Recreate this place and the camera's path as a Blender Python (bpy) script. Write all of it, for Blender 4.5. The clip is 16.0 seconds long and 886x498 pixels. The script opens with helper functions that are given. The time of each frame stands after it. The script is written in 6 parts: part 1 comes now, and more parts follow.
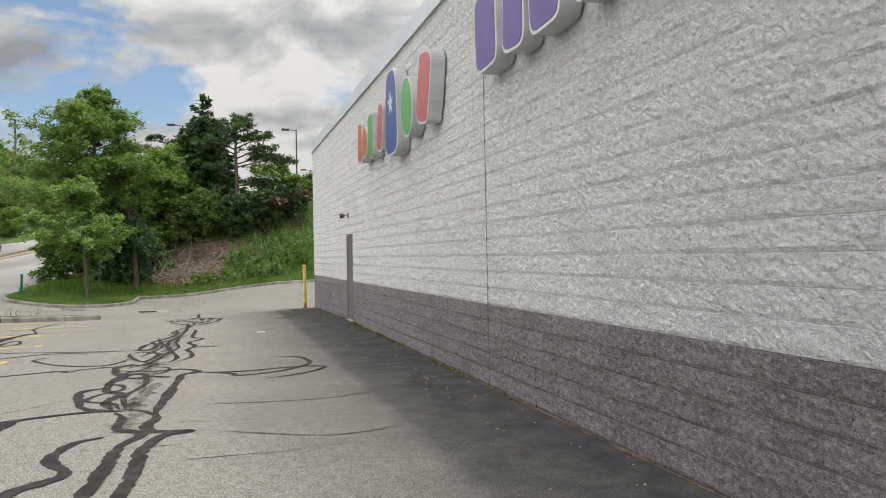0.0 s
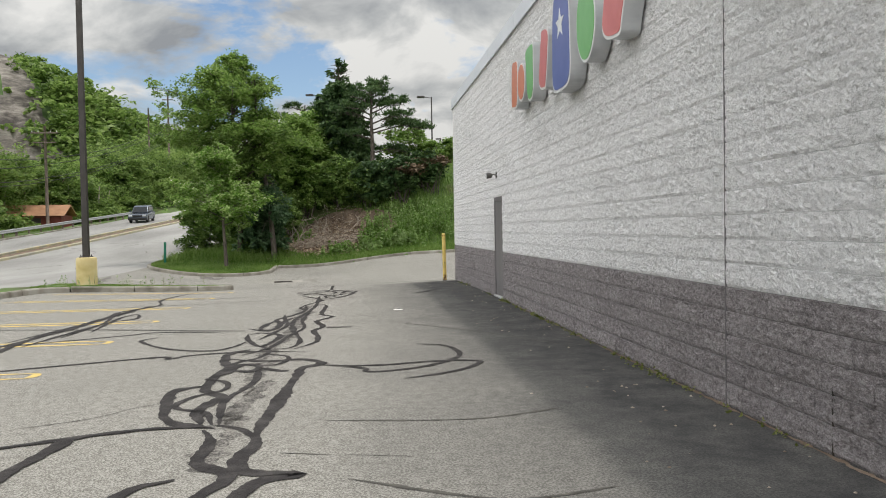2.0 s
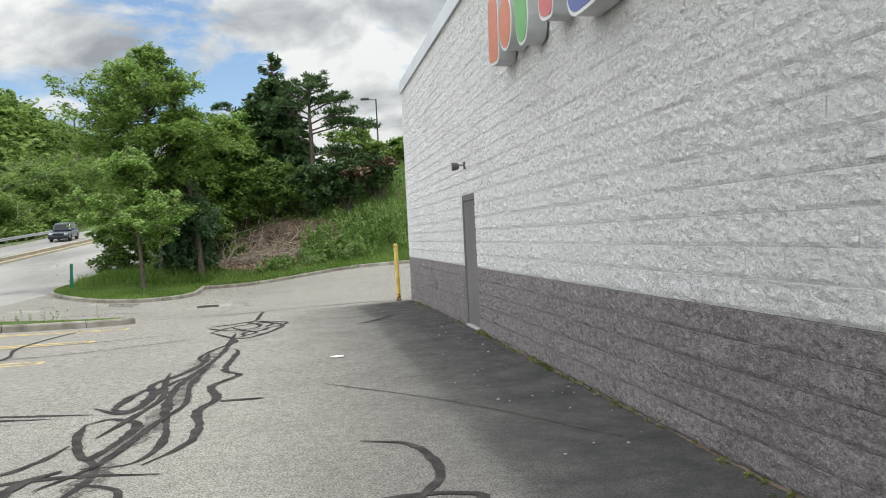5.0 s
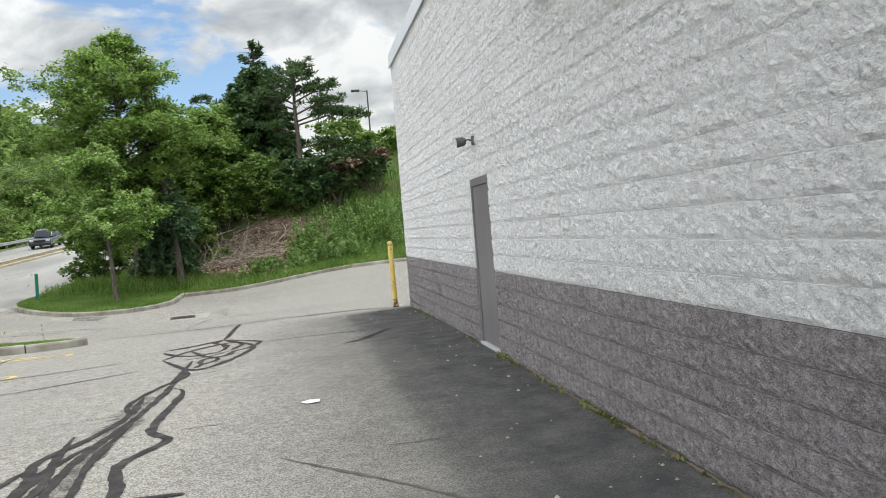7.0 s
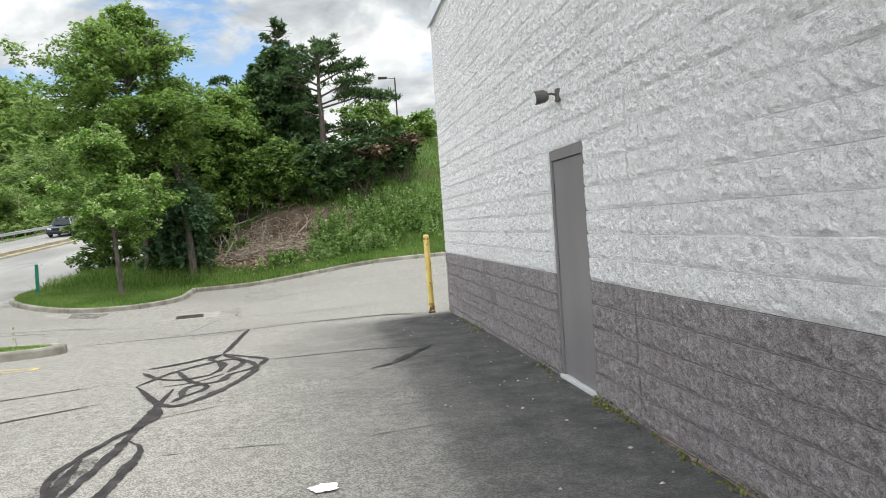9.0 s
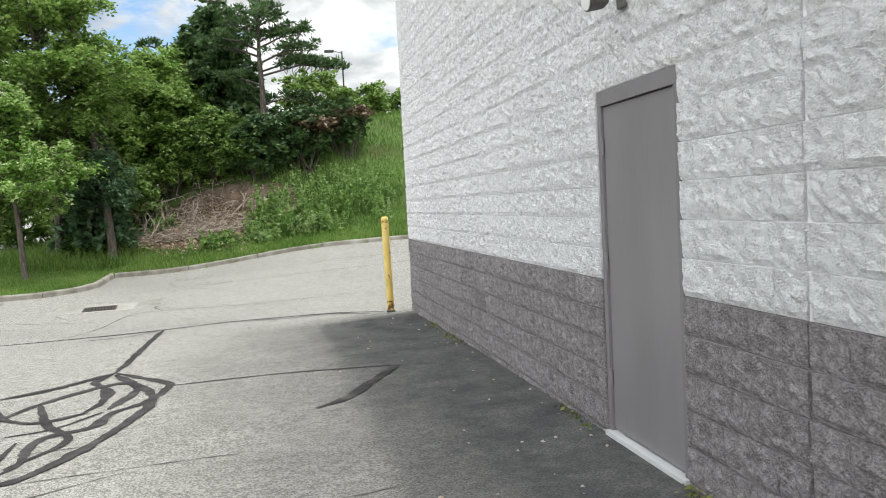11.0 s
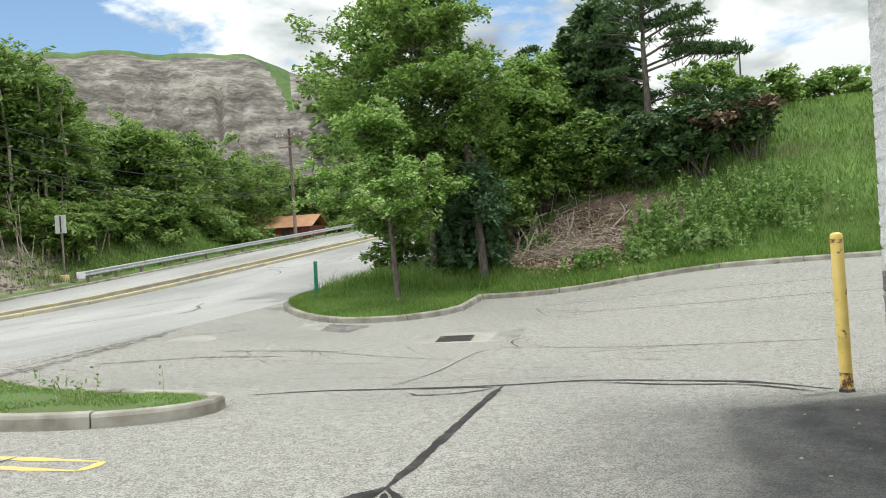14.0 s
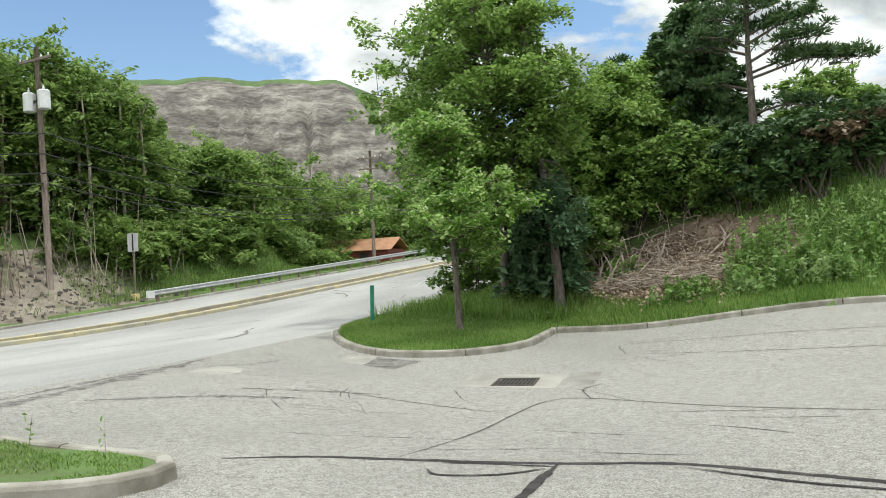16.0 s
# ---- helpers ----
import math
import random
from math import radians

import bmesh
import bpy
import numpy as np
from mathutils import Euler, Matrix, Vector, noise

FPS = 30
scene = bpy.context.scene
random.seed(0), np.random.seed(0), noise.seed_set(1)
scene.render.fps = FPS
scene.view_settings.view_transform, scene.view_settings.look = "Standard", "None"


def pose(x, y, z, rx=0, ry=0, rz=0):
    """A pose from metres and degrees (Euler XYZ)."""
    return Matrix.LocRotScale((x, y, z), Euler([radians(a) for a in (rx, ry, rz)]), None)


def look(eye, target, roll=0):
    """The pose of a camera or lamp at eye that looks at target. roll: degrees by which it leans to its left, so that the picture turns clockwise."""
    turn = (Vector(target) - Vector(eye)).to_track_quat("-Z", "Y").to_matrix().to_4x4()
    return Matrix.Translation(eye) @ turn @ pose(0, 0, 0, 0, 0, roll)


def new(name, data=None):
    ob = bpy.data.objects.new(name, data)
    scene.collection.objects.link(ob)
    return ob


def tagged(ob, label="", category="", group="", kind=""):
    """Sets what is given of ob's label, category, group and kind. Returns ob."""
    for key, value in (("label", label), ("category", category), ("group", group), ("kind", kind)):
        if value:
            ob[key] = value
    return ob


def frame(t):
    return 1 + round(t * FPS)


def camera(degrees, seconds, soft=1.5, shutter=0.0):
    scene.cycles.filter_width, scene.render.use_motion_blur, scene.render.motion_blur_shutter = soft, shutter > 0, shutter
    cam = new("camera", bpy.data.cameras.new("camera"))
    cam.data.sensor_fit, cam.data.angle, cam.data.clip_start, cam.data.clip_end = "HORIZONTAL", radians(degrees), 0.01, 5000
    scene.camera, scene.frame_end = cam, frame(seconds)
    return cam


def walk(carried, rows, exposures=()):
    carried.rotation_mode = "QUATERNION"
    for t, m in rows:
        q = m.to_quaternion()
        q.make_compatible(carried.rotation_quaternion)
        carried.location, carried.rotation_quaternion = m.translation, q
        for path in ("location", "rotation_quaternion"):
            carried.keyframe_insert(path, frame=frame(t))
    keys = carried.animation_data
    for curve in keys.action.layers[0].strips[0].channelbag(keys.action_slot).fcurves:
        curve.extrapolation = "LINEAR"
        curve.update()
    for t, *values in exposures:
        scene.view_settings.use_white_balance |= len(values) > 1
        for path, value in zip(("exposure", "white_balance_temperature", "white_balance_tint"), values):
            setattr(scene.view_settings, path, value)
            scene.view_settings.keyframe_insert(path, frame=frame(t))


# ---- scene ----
cam = camera(60.1, 16.0, 1.0)
PATH = [
    (0, (-3.211, -27.524, 1.644), (-2.653, -25.603, 1.66), -1.1),
    (0.5, (-3.121, -26.741, 1.631), (-2.757, -24.775, 1.608), -1.5),
    (1, (-3.159, -26.011, 1.592), (-2.925, -24.026, 1.542), -0.9),
    (1.5, (-3.121, -25.394, 1.576), (-2.907, -23.406, 1.521), -1.2),
    (2, (-3.101, -24.674, 1.554), (-2.883, -22.687, 1.5), -1.0),
    (2.5, (-3.051, -23.956, 1.576), (-2.827, -21.97, 1.497), -2.7),
    (3, (-2.985, -23.235, 1.606), (-2.744, -21.251, 1.551), -1.7),
    (3.5, (-2.943, -22.534, 1.615), (-2.701, -20.549, 1.556), -3.1),
    (4, (-2.841, -21.772, 1.626), (-2.585, -19.789, 1.586), -3.1),
    (4.5, (-2.812, -21.083, 1.622), (-2.517, -19.105, 1.586), -2.5),
    (5, (-2.692, -20.415, 1.596), (-2.344, -18.446, 1.556), -2.9),
    (5.2, (-2.628, -20.124, 1.61), (-2.267, -18.158, 1.566), -2.5),
    (7.3, (-2.295, -17.205, 1.618), (-1.958, -15.234, 1.559), -5.3),
    (7.5, (-2.299, -16.928, 1.618), (-1.985, -14.954, 1.553), -5.2),
    (8, (-2.307, -16.213, 1.597), (-2.02, -14.237, 1.48), -4.4),
    (8.5, (-2.251, -15.536, 1.599), (-1.948, -13.561, 1.508), -4.8),
    (8.7, (-2.236, -15.206, 1.612), (-1.95, -13.227, 1.545), -4.1),
    (10.8, (-2.134, -12.305, 1.533), (-1.761, -10.344, 1.411), -2.9),
    (11, (-2.106, -12.008, 1.58), (-1.676, -10.059, 1.457), -3.0),
    (11.5, (-2.068, -11.263, 1.572), (-1.503, -9.347, 1.464), -2.8),
    (12, (-2.001, -10.647, 1.548), (-1.494, -8.714, 1.473), -3.0),
    (12.5, (-1.956, -9.96, 1.556), (-1.627, -7.987, 1.551), -2.5),
    (13, (-1.88, -9.244, 1.513), (-1.724, -7.25, 1.524), -3.5),
    (13.5, (-1.889, -8.596, 1.556), (-2.098, -6.608, 1.518), -3.3),
    (14, (-1.979, -7.97, 1.581), (-2.526, -6.046, 1.553), -3.7),
    (14.5, (-2.111, -7.209, 1.563), (-2.845, -5.349, 1.606), -3.6),
    (15, (-2.212, -6.605, 1.522), (-2.987, -4.762, 1.588), -2.3),
    (15.5, (-2.214, -5.972, 1.499), (-2.995, -4.132, 1.57), -2.4),
    (16, (-2.23, -5.311, 1.477), (-2.989, -3.462, 1.53), -2.6),
]
EXPOSURES = [(0, 0.20, 6620, 9), (2, 0.20, 6580, 8), (5, 0.42, 6400, 7), (8, 0.54, 6350, 7), (11.5, 0.75, 6350, 7), (13, 0.62, 6350, 5), (16, 0.64, 6400, 3)]
walk(cam, [(t, look(eye, target, roll)) for t, eye, target, roll in PATH], EXPOSURES)

# ---- light ----
SUN_DIR = Vector((1.42, 0.55, 5.6)).normalized()
world = bpy.data.worlds.new("sky")
scene.world = world
world.use_nodes = True
wn, wl = world.node_tree.nodes, world.node_tree.links
wn.clear()


def wnode(kind, **kw):
    n = wn.new(kind)
    for k, v in kw.items():
        n.inputs[k].default_value = v
    return n


sky = wn.new("ShaderNodeTexSky")
sky.sky_type, sky.sun_disc = "NISHITA", False
sky.sun_elevation = math.asin(SUN_DIR.z)
sky.sun_rotation = math.atan2(SUN_DIR.x, SUN_DIR.y)
sky.dust_density, sky.ozone_density = 0.6, 2.0
blue = wnode("ShaderNodeBackground", Strength=0.11)
wl.new(sky.outputs[0], blue.inputs[0])
tc = wn.new("ShaderNodeTexCoord")
sep = wn.new("ShaderNodeSeparateXYZ")
wl.new(tc.outputs["Generated"], sep.inputs[0])


def wmath(op, a, b=None, clamp=False):
    n = wn.new("ShaderNodeMath")
    n.operation, n.use_clamp = op, clamp
    for i, v in enumerate((a, b)):
        if v is None:
            continue
        if isinstance(v, (int, float)):
            n.inputs[i].default_value = v
        else:
            wl.new(v, n.inputs[i])
    return n.outputs[0]


up = wmath("ADD", wmath("MAXIMUM", sep.outputs[2], 0.0), 0.30)
comb = wn.new("ShaderNodeCombineXYZ")
wl.new(wmath("DIVIDE", sep.outputs[0], up), comb.inputs[0])
wl.new(wmath("DIVIDE", sep.outputs[1], up), comb.inputs[1])
comb.inputs[2].default_value = 2.3


def wnoise(scale, detail, rough, dist, off):
    m = wn.new("ShaderNodeVectorMath")
    m.operation = "ADD"
    m.inputs[1].default_value = off
    wl.new(comb.outputs[0], m.inputs[0])
    n = wnode("ShaderNodeTexNoise", Scale=scale, Detail=detail, Roughness=rough, Distortion=dist)
    wl.new(m.outputs[0], n.inputs["Vector"])
    return n.outputs[0]


def wramp(src, stops):
    r = wn.new("ShaderNodeValToRGB")
    while len(r.color_ramp.elements) < len(stops):
        r.color_ramp.elements.new(0.5)
    for e, (p, c) in zip(r.color_ramp.elements, stops):
        e.position, e.color = p, (*c, 1)
    wl.new(src, r.inputs[0])
    return r.outputs[0]


CLOUD_OFF = (3.1, 0.4, 0.0)
# a break in the cloud to the north-west
gap_west = wmath("MULTIPLY", wmath("SUBTRACT", wmath("MULTIPLY", wmath("ADD", wmath("MULTIPLY", sep.outputs[0], -0.68), wmath("ADD", wmath("MULTIPLY", sep.outputs[1], 0.655), wmath("MULTIPLY", sep.outputs[2], 0.33))), 28.0), 27.0, True), 0.30)
cover = wramp(wmath("SUBTRACT", wnoise(1.5, 9.0, 0.58, 0.35, CLOUD_OFF), gap_west), [(0.36, (0, 0, 0)), (0.42, (1, 1, 1))])
body_tone = wramp(wnoise(3.4, 8.0, 0.54, 0.3, (7.7, 2.2, 1.0)), [(0.34, (0.40, 0.42, 0.455)), (0.46, (0.66, 0.675, 0.69)), (0.58, (1.04, 1.03, 1.02))])
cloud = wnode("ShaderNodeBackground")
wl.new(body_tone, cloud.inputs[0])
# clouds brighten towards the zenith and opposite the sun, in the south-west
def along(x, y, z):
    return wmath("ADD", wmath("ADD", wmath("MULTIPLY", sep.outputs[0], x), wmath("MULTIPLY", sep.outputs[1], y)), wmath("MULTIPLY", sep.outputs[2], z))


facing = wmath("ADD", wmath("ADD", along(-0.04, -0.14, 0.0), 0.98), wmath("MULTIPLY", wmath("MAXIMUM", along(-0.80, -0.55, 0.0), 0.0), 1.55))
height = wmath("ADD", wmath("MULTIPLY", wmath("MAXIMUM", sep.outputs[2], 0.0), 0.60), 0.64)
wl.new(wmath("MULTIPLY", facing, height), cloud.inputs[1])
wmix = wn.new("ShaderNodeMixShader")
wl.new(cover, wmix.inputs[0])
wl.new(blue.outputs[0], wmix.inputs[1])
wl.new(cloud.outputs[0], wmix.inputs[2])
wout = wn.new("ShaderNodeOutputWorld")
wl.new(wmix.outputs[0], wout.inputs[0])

sun = new("sun", bpy.data.lights.new("sun", "SUN"))
sun.data.energy, sun.data.angle, sun.data.color = 1.45, radians(2.6), (1.0, 0.955, 0.89)
sun.matrix_world = look(SUN_DIR * 60, (0, 0, 0))

# ---- materials ----


def surf(name, stops, scale=4.0, detail=6.0, rough=0.85, bump=0.0, bscale=60.0, fine=0.0, fscale=80.0, island=0.0, objrand=0.0,
         metal=0.0, spread=0.0, stretch=None, spec=0.5, coord="Object", stains=None, grain=0.55):
    """stops: colours from low to high of a broad noise; fine: share of a fine grain; island, objrand: tone spread piece by piece."""
    m = bpy.data.materials.new(name)
    m.use_nodes = True
    nt = m.node_tree
    N, L = nt.nodes, nt.links
    b = N["Principled BSDF"]
    b.inputs["Roughness"].default_value = rough
    b.inputs["Metallic"].default_value = metal
    b.inputs["Specular IOR Level"].default_value = spec
    tcn = N.new("ShaderNodeTexCoord")
    vec = tcn.outputs[coord]
    if stretch:
        mp = N.new("ShaderNodeMapping")
        mp.inputs["Scale"].default_value = stretch
        L.new(vec, mp.inputs[0])
        vec = mp.outputs[0]

    def tex(s, d, r=0.55):
        n = N.new("ShaderNodeTexNoise")
        n.inputs["Scale"].default_value, n.inputs["Detail"].default_value, n.inputs["Roughness"].default_value = s, d, r
        L.new(vec, n.inputs["Vector"])
        return n.outputs[0]

    def mth(op, a, c):
        n = N.new("ShaderNodeMath")
        n.operation = op
        for i, v in enumerate((a, c)):
            if isinstance(v, (int, float)):
                n.inputs[i].default_value = v
            else:
                L.new(v, n.inputs[i])
        return n.outputs[0]

    val = tex(scale, detail, grain)
    if fine:
        val = mth("ADD", val, mth("MULTIPLY", mth("SUBTRACT", tex(fscale, 5.0, 0.75), 0.5), fine))
    if island:
        g = N.new("ShaderNodeNewGeometry")
        val = mth("ADD", val, mth("MULTIPLY", mth("SUBTRACT", g.outputs["Random Per Island"], 0.5), island))
    if objrand:
        o = N.new("ShaderNodeObjectInfo")
        val = mth("ADD", val, mth("MULTIPLY", mth("SUBTRACT", o.outputs["Random"], 0.5), objrand))
    r = N.new("ShaderNodeValToRGB")
    k = len(stops)
    while len(r.color_ramp.elements) < k:
        r.color_ramp.elements.new(0.5)
    for i, (e, c) in enumerate(zip(r.color_ramp.elements, stops)):
        e.position, e.color = 0.3 + 0.4 * i / max(k - 1, 1), (*c, 1)
    L.new(val, r.inputs[0])
    col = r.outputs[0]
    if stains:
        sc, lo, hi, tint, amount = stains
        n = tex(sc, 5.0)
        rr = N.new("ShaderNodeMapRange")
        rr.inputs[1].default_value, rr.inputs[2].default_value, rr.inputs[4].default_value = lo, hi, amount
        L.new(n, rr.inputs[0])
        mx = N.new("ShaderNodeMix")
        mx.data_type = "RGBA"
        L.new(rr.outputs[0], mx.inputs[0])
        L.new(col, mx.inputs[6])
        mx.inputs[7].default_value = (*tint, 1)
        col = mx.outputs[2]
    L.new(col, b.inputs["Base Color"])
    if bump:
        bp = N.new("ShaderNodeBump")
        bp.inputs["Strength"].default_value, bp.inputs["Distance"].default_value = min(bump, 1.0), 0.02 * max(bump, 1.0)
        L.new(tex(bscale, 6.0, max(0.65, grain)), bp.inputs["Height"])
        L.new(bp.outputs[0], b.inputs["Normal"])
    return m


def leafmat(name, stops, scale=0.6, island=0.55, through_share=0.52):
    m = surf(name, stops, scale=scale, detail=3.0, rough=0.5, island=island, spec=0.35)
    N, L = m.node_tree.nodes, m.node_tree.links
    b, out = N["Principled BSDF"], N["Material Output"]
    t = N.new("ShaderNodeBsdfTranslucent")
    L.new(b.inputs["Base Color"].links[0].from_socket, t.inputs[0])
    mix = N.new("ShaderNodeMixShader")
    mix.inputs[0].default_value = through_share
    L.new(b.outputs[0], mix.inputs[1])
    L.new(t.outputs[0], mix.inputs[2])
    L.new(mix.outputs[0], out.inputs[0])
    return m


M = {}
# low stops: shade of the face's pits put into the block colours as mottling
M["block_white"] = surf("white_split_face", [(0.55, 0.54, 0.545), (0.85, 0.837, 0.845), (0.94, 0.93, 0.935)], 24, 9, 0.9, 2.2, 46, 1.0, 90, stretch=(1, 0.7, 1.15), grain=0.74, island=0.06, objrand=0.05, coord="Object", stains=(0.9, 0.52, 0.78, (0.5, 0.49, 0.48), 0.3))
M["block_dark"] = surf("brown_grey_split_face", [(0.125, 0.112, 0.117), (0.27, 0.241, 0.247), (0.44, 0.408, 0.418)], 24, 9, 0.9, 2.2, 46, 1.0, 90, stretch=(1, 0.7, 1.15), grain=0.74, island=0.08, objrand=0.06, coord="Object", stains=(1.1, 0.55, 0.8, (0.12, 0.105, 0.10), 0.5))
M["mortar_white"] = surf("white_painted_mortar", [(0.62, 0.62, 0.62), (0.78, 0.78, 0.78)], 30, 4, 0.9, 0.4, 90)
M["mortar_dark"] = surf("dark_painted_mortar", [(0.13, 0.115, 0.12), (0.24, 0.22, 0.22)], 30, 4, 0.9, 0.4, 90)
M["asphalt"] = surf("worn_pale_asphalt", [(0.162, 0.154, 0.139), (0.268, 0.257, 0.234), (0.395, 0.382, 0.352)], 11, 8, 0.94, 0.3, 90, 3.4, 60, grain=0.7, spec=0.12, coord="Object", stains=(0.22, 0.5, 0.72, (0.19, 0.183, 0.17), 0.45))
M["road"] = surf("pale_grey_road_asphalt", [(0.23, 0.225, 0.216), (0.325, 0.318, 0.307), (0.42, 0.412, 0.40)], 0.25, 6, 0.92, 0.4, 60, 0.9, 40, spec=0.3, stretch=(1, 0.25, 1), stains=(0.15, 0.55, 0.75, (0.22, 0.21, 0.2), 0.6))
M["tar"] = surf("crack_sealing_tar", [(0.02, 0.018, 0.018), (0.036, 0.032, 0.032), (0.07, 0.064, 0.062)], 5, 5, 0.8, 0.35, 40, 0.6, 50, spec=0.25)
M["crack"] = surf("dry_crack", [(0.045, 0.042, 0.037), (0.11, 0.103, 0.09)], 5, 4, 0.95)
M["patch"] = surf("greyer_asphalt_patch", [(0.17, 0.16, 0.14), (0.26, 0.25, 0.225), (0.34, 0.325, 0.30)], 1.2, 6, 0.94, 0.5, 60, 1.6, 60, spec=0.3)
M["smear"] = surf("scuffed_tar_residue", [(0.06, 0.056, 0.053), (0.15, 0.14, 0.13), (0.29, 0.275, 0.25)], 6, 7, 0.9, 0.4, 60, 2.0, 45, spec=0.25)
M["curb"] = surf("weathered_concrete", [(0.15, 0.135, 0.11), (0.27, 0.25, 0.21), (0.38, 0.362, 0.32)], 2.2, 6, 0.92, 0.5, 60, 0.3, 90, objrand=0.15)
M["curb_yellow"] = surf("faded_yellow_curb", [(0.33, 0.32, 0.27), (0.44, 0.41, 0.30), (0.56, 0.48, 0.27)], 1.2, 6, 0.9, 0.4, 60)
M["yellow"] = surf("yellow_paint_chipped", [(0.50, 0.36, 0.09), (0.66, 0.48, 0.13), (0.72, 0.55, 0.2)], 3.0, 5, 0.55, 0.25, 40, stains=(9.0, 0.60, 0.66, (0.09, 0.065, 0.05), 0.9))
M["yellow_base"] = surf("faded_yellow_concrete", [(0.55, 0.42, 0.18), (0.68, 0.55, 0.28), (0.74, 0.62, 0.38)], 2.0, 5, 0.85, 0.4, 50)
M["rust"] = surf("flaking_rust_over_yellow", [(0.045, 0.028, 0.018), (0.13, 0.065, 0.03), (0.62, 0.44, 0.12), (0.66, 0.48, 0.14)], 14, 6, 0.85, 0.6, 50, 0.5, 60)
M["line"] = surf("worn_yellow_line", [(0.40, 0.35, 0.26), (0.62, 0.46, 0.16), (0.70, 0.50, 0.14)], 3.5, 6, 0.85, 0.3, 80, 0.4, 60)
M["door"] = surf("taupe_door_paint", [(0.158, 0.148, 0.155), (0.178, 0.166, 0.173), (0.195, 0.182, 0.19)], 1.6, 5, 0.42, 0.06, 25, stretch=(1, 1, 0.4))
M["frame"] = surf("taupe_frame_paint", [(0.145, 0.134, 0.14), (0.175, 0.162, 0.168)], 2, 5, 0.5, 0.1, 30)
M["steel"] = surf("bare_aluminium", [(0.45, 0.45, 0.45), (0.62, 0.62, 0.62)], 8, 4, 0.38, 0.1, 60, metal=0.9)
M["dark_metal"] = surf("bronze_metal", [(0.035, 0.03, 0.028), (0.06, 0.052, 0.048)], 3, 4, 0.5, 0.1, 40, metal=0.3)
M["lamp_metal"] = surf("weathered_bronze_fixture", [(0.08, 0.075, 0.07), (0.14, 0.13, 0.12)], 5, 4, 0.5, 0.1, 40, metal=0.3)
M["coping"] = surf("pale_metal_coping", [(0.60, 0.62, 0.66), (0.70, 0.72, 0.76)], 0.6, 4, 0.45, 0.05, 20)
M["galv"] = surf("galvanised_steel", [(0.40, 0.41, 0.42), (0.56, 0.57, 0.57)], 4, 5, 0.5, 0.1, 30, metal=0.5)
M["wood_pole"] = surf("weathered_pole_wood", [(0.10, 0.075, 0.06), (0.19, 0.15, 0.125), (0.28, 0.23, 0.2)], 3, 6, 0.9, 0.6, 30, stretch=(6, 6, 0.5))
M["bark"] = surf("grey_brown_bark", [(0.045, 0.036, 0.03), (0.10, 0.082, 0.068), (0.17, 0.145, 0.12)], 6, 6, 0.92, 0.9, 18, stretch=(3, 3, 0.7))
M["dead_wood"] = surf("bleached_dead_wood", [(0.20, 0.155, 0.12), (0.34, 0.28, 0.225), (0.45, 0.39, 0.33)], 6, 5, 0.9, 0.3, 30, island=0.4)
M["leaf"] = leafmat("fresh_green_leaves", [(0.10, 0.18, 0.034), (0.19, 0.305, 0.064), (0.32, 0.44, 0.135)])
M["leaf_pale"] = leafmat("pale_serviceberry_leaves", [(0.12, 0.235, 0.036), (0.215, 0.375, 0.07), (0.40, 0.51, 0.20)], island=0.7)
M["leaf_mid"] = leafmat("mid_green_leaves", [(0.085, 0.155, 0.033), (0.165, 0.265, 0.06), (0.27, 0.38, 0.115)])
M["leaf_wood"] = leafmat("hillside_leaves", [(0.095, 0.165, 0.036), (0.185, 0.285, 0.068), (0.30, 0.41, 0.125)], scale=0.25)
M["needle"] = leafmat("dark_needles", [(0.04, 0.082, 0.028), (0.07, 0.13, 0.045), (0.115, 0.185, 0.065)], through_share=0.3)
M["needle_dead"] = leafmat("browned_needles", [(0.09, 0.065, 0.038), (0.15, 0.105, 0.062), (0.21, 0.15, 0.09)], through_share=0.2)
M["blossom"] = leafmat("cream_blossom", [(0.50, 0.52, 0.34), (0.66, 0.68, 0.50), (0.78, 0.79, 0.66)])
M["needle_blue"] = leafmat("blue_green_needles", [(0.06, 0.12, 0.055), (0.10, 0.18, 0.085), (0.15, 0.24, 0.12)], through_share=0.35)
M["leaf_dry"] = leafmat("dry_leaf_litter", [(0.13, 0.085, 0.055), (0.24, 0.165, 0.11), (0.40, 0.31, 0.22)], island=0.8, through_share=0.1)
M["talus"] = surf("grey_brown_talus", [(0.135, 0.112, 0.09), (0.235, 0.20, 0.163), (0.34, 0.30, 0.25)], 1.2, 8, 0.95, 1.2, 9, 0.9, 16, stains=(0.5, 0.5, 0.7, (0.13, 0.16, 0.06), 0.6))
M["hill_green"] = surf("rough_hill_grass", [(0.035, 0.066, 0.018), (0.065, 0.115, 0.03), (0.105, 0.165, 0.045)], 0.06, 8, 0.95, 1.0, 0.8, 0.8, 0.9)
M["grass"] = leafmat("grass_blades", [(0.10, 0.185, 0.03), (0.17, 0.285, 0.055), (0.27, 0.37, 0.11)], scale=0.5)
M["moss_weed"] = leafmat("dull_olive_weed", [(0.10, 0.12, 0.03), (0.17, 0.20, 0.05), (0.26, 0.28, 0.09)])
M["collar"] = surf("worn_concrete_collar", [(0.22, 0.208, 0.185), (0.29, 0.276, 0.245), (0.37, 0.352, 0.315)], 1.5, 7, 0.94, 0.4, 60, 0.8, 50)
M["weed"] = leafmat("weed_leaves", [(0.12, 0.22, 0.04), (0.20, 0.33, 0.08), (0.34, 0.45, 0.19)])
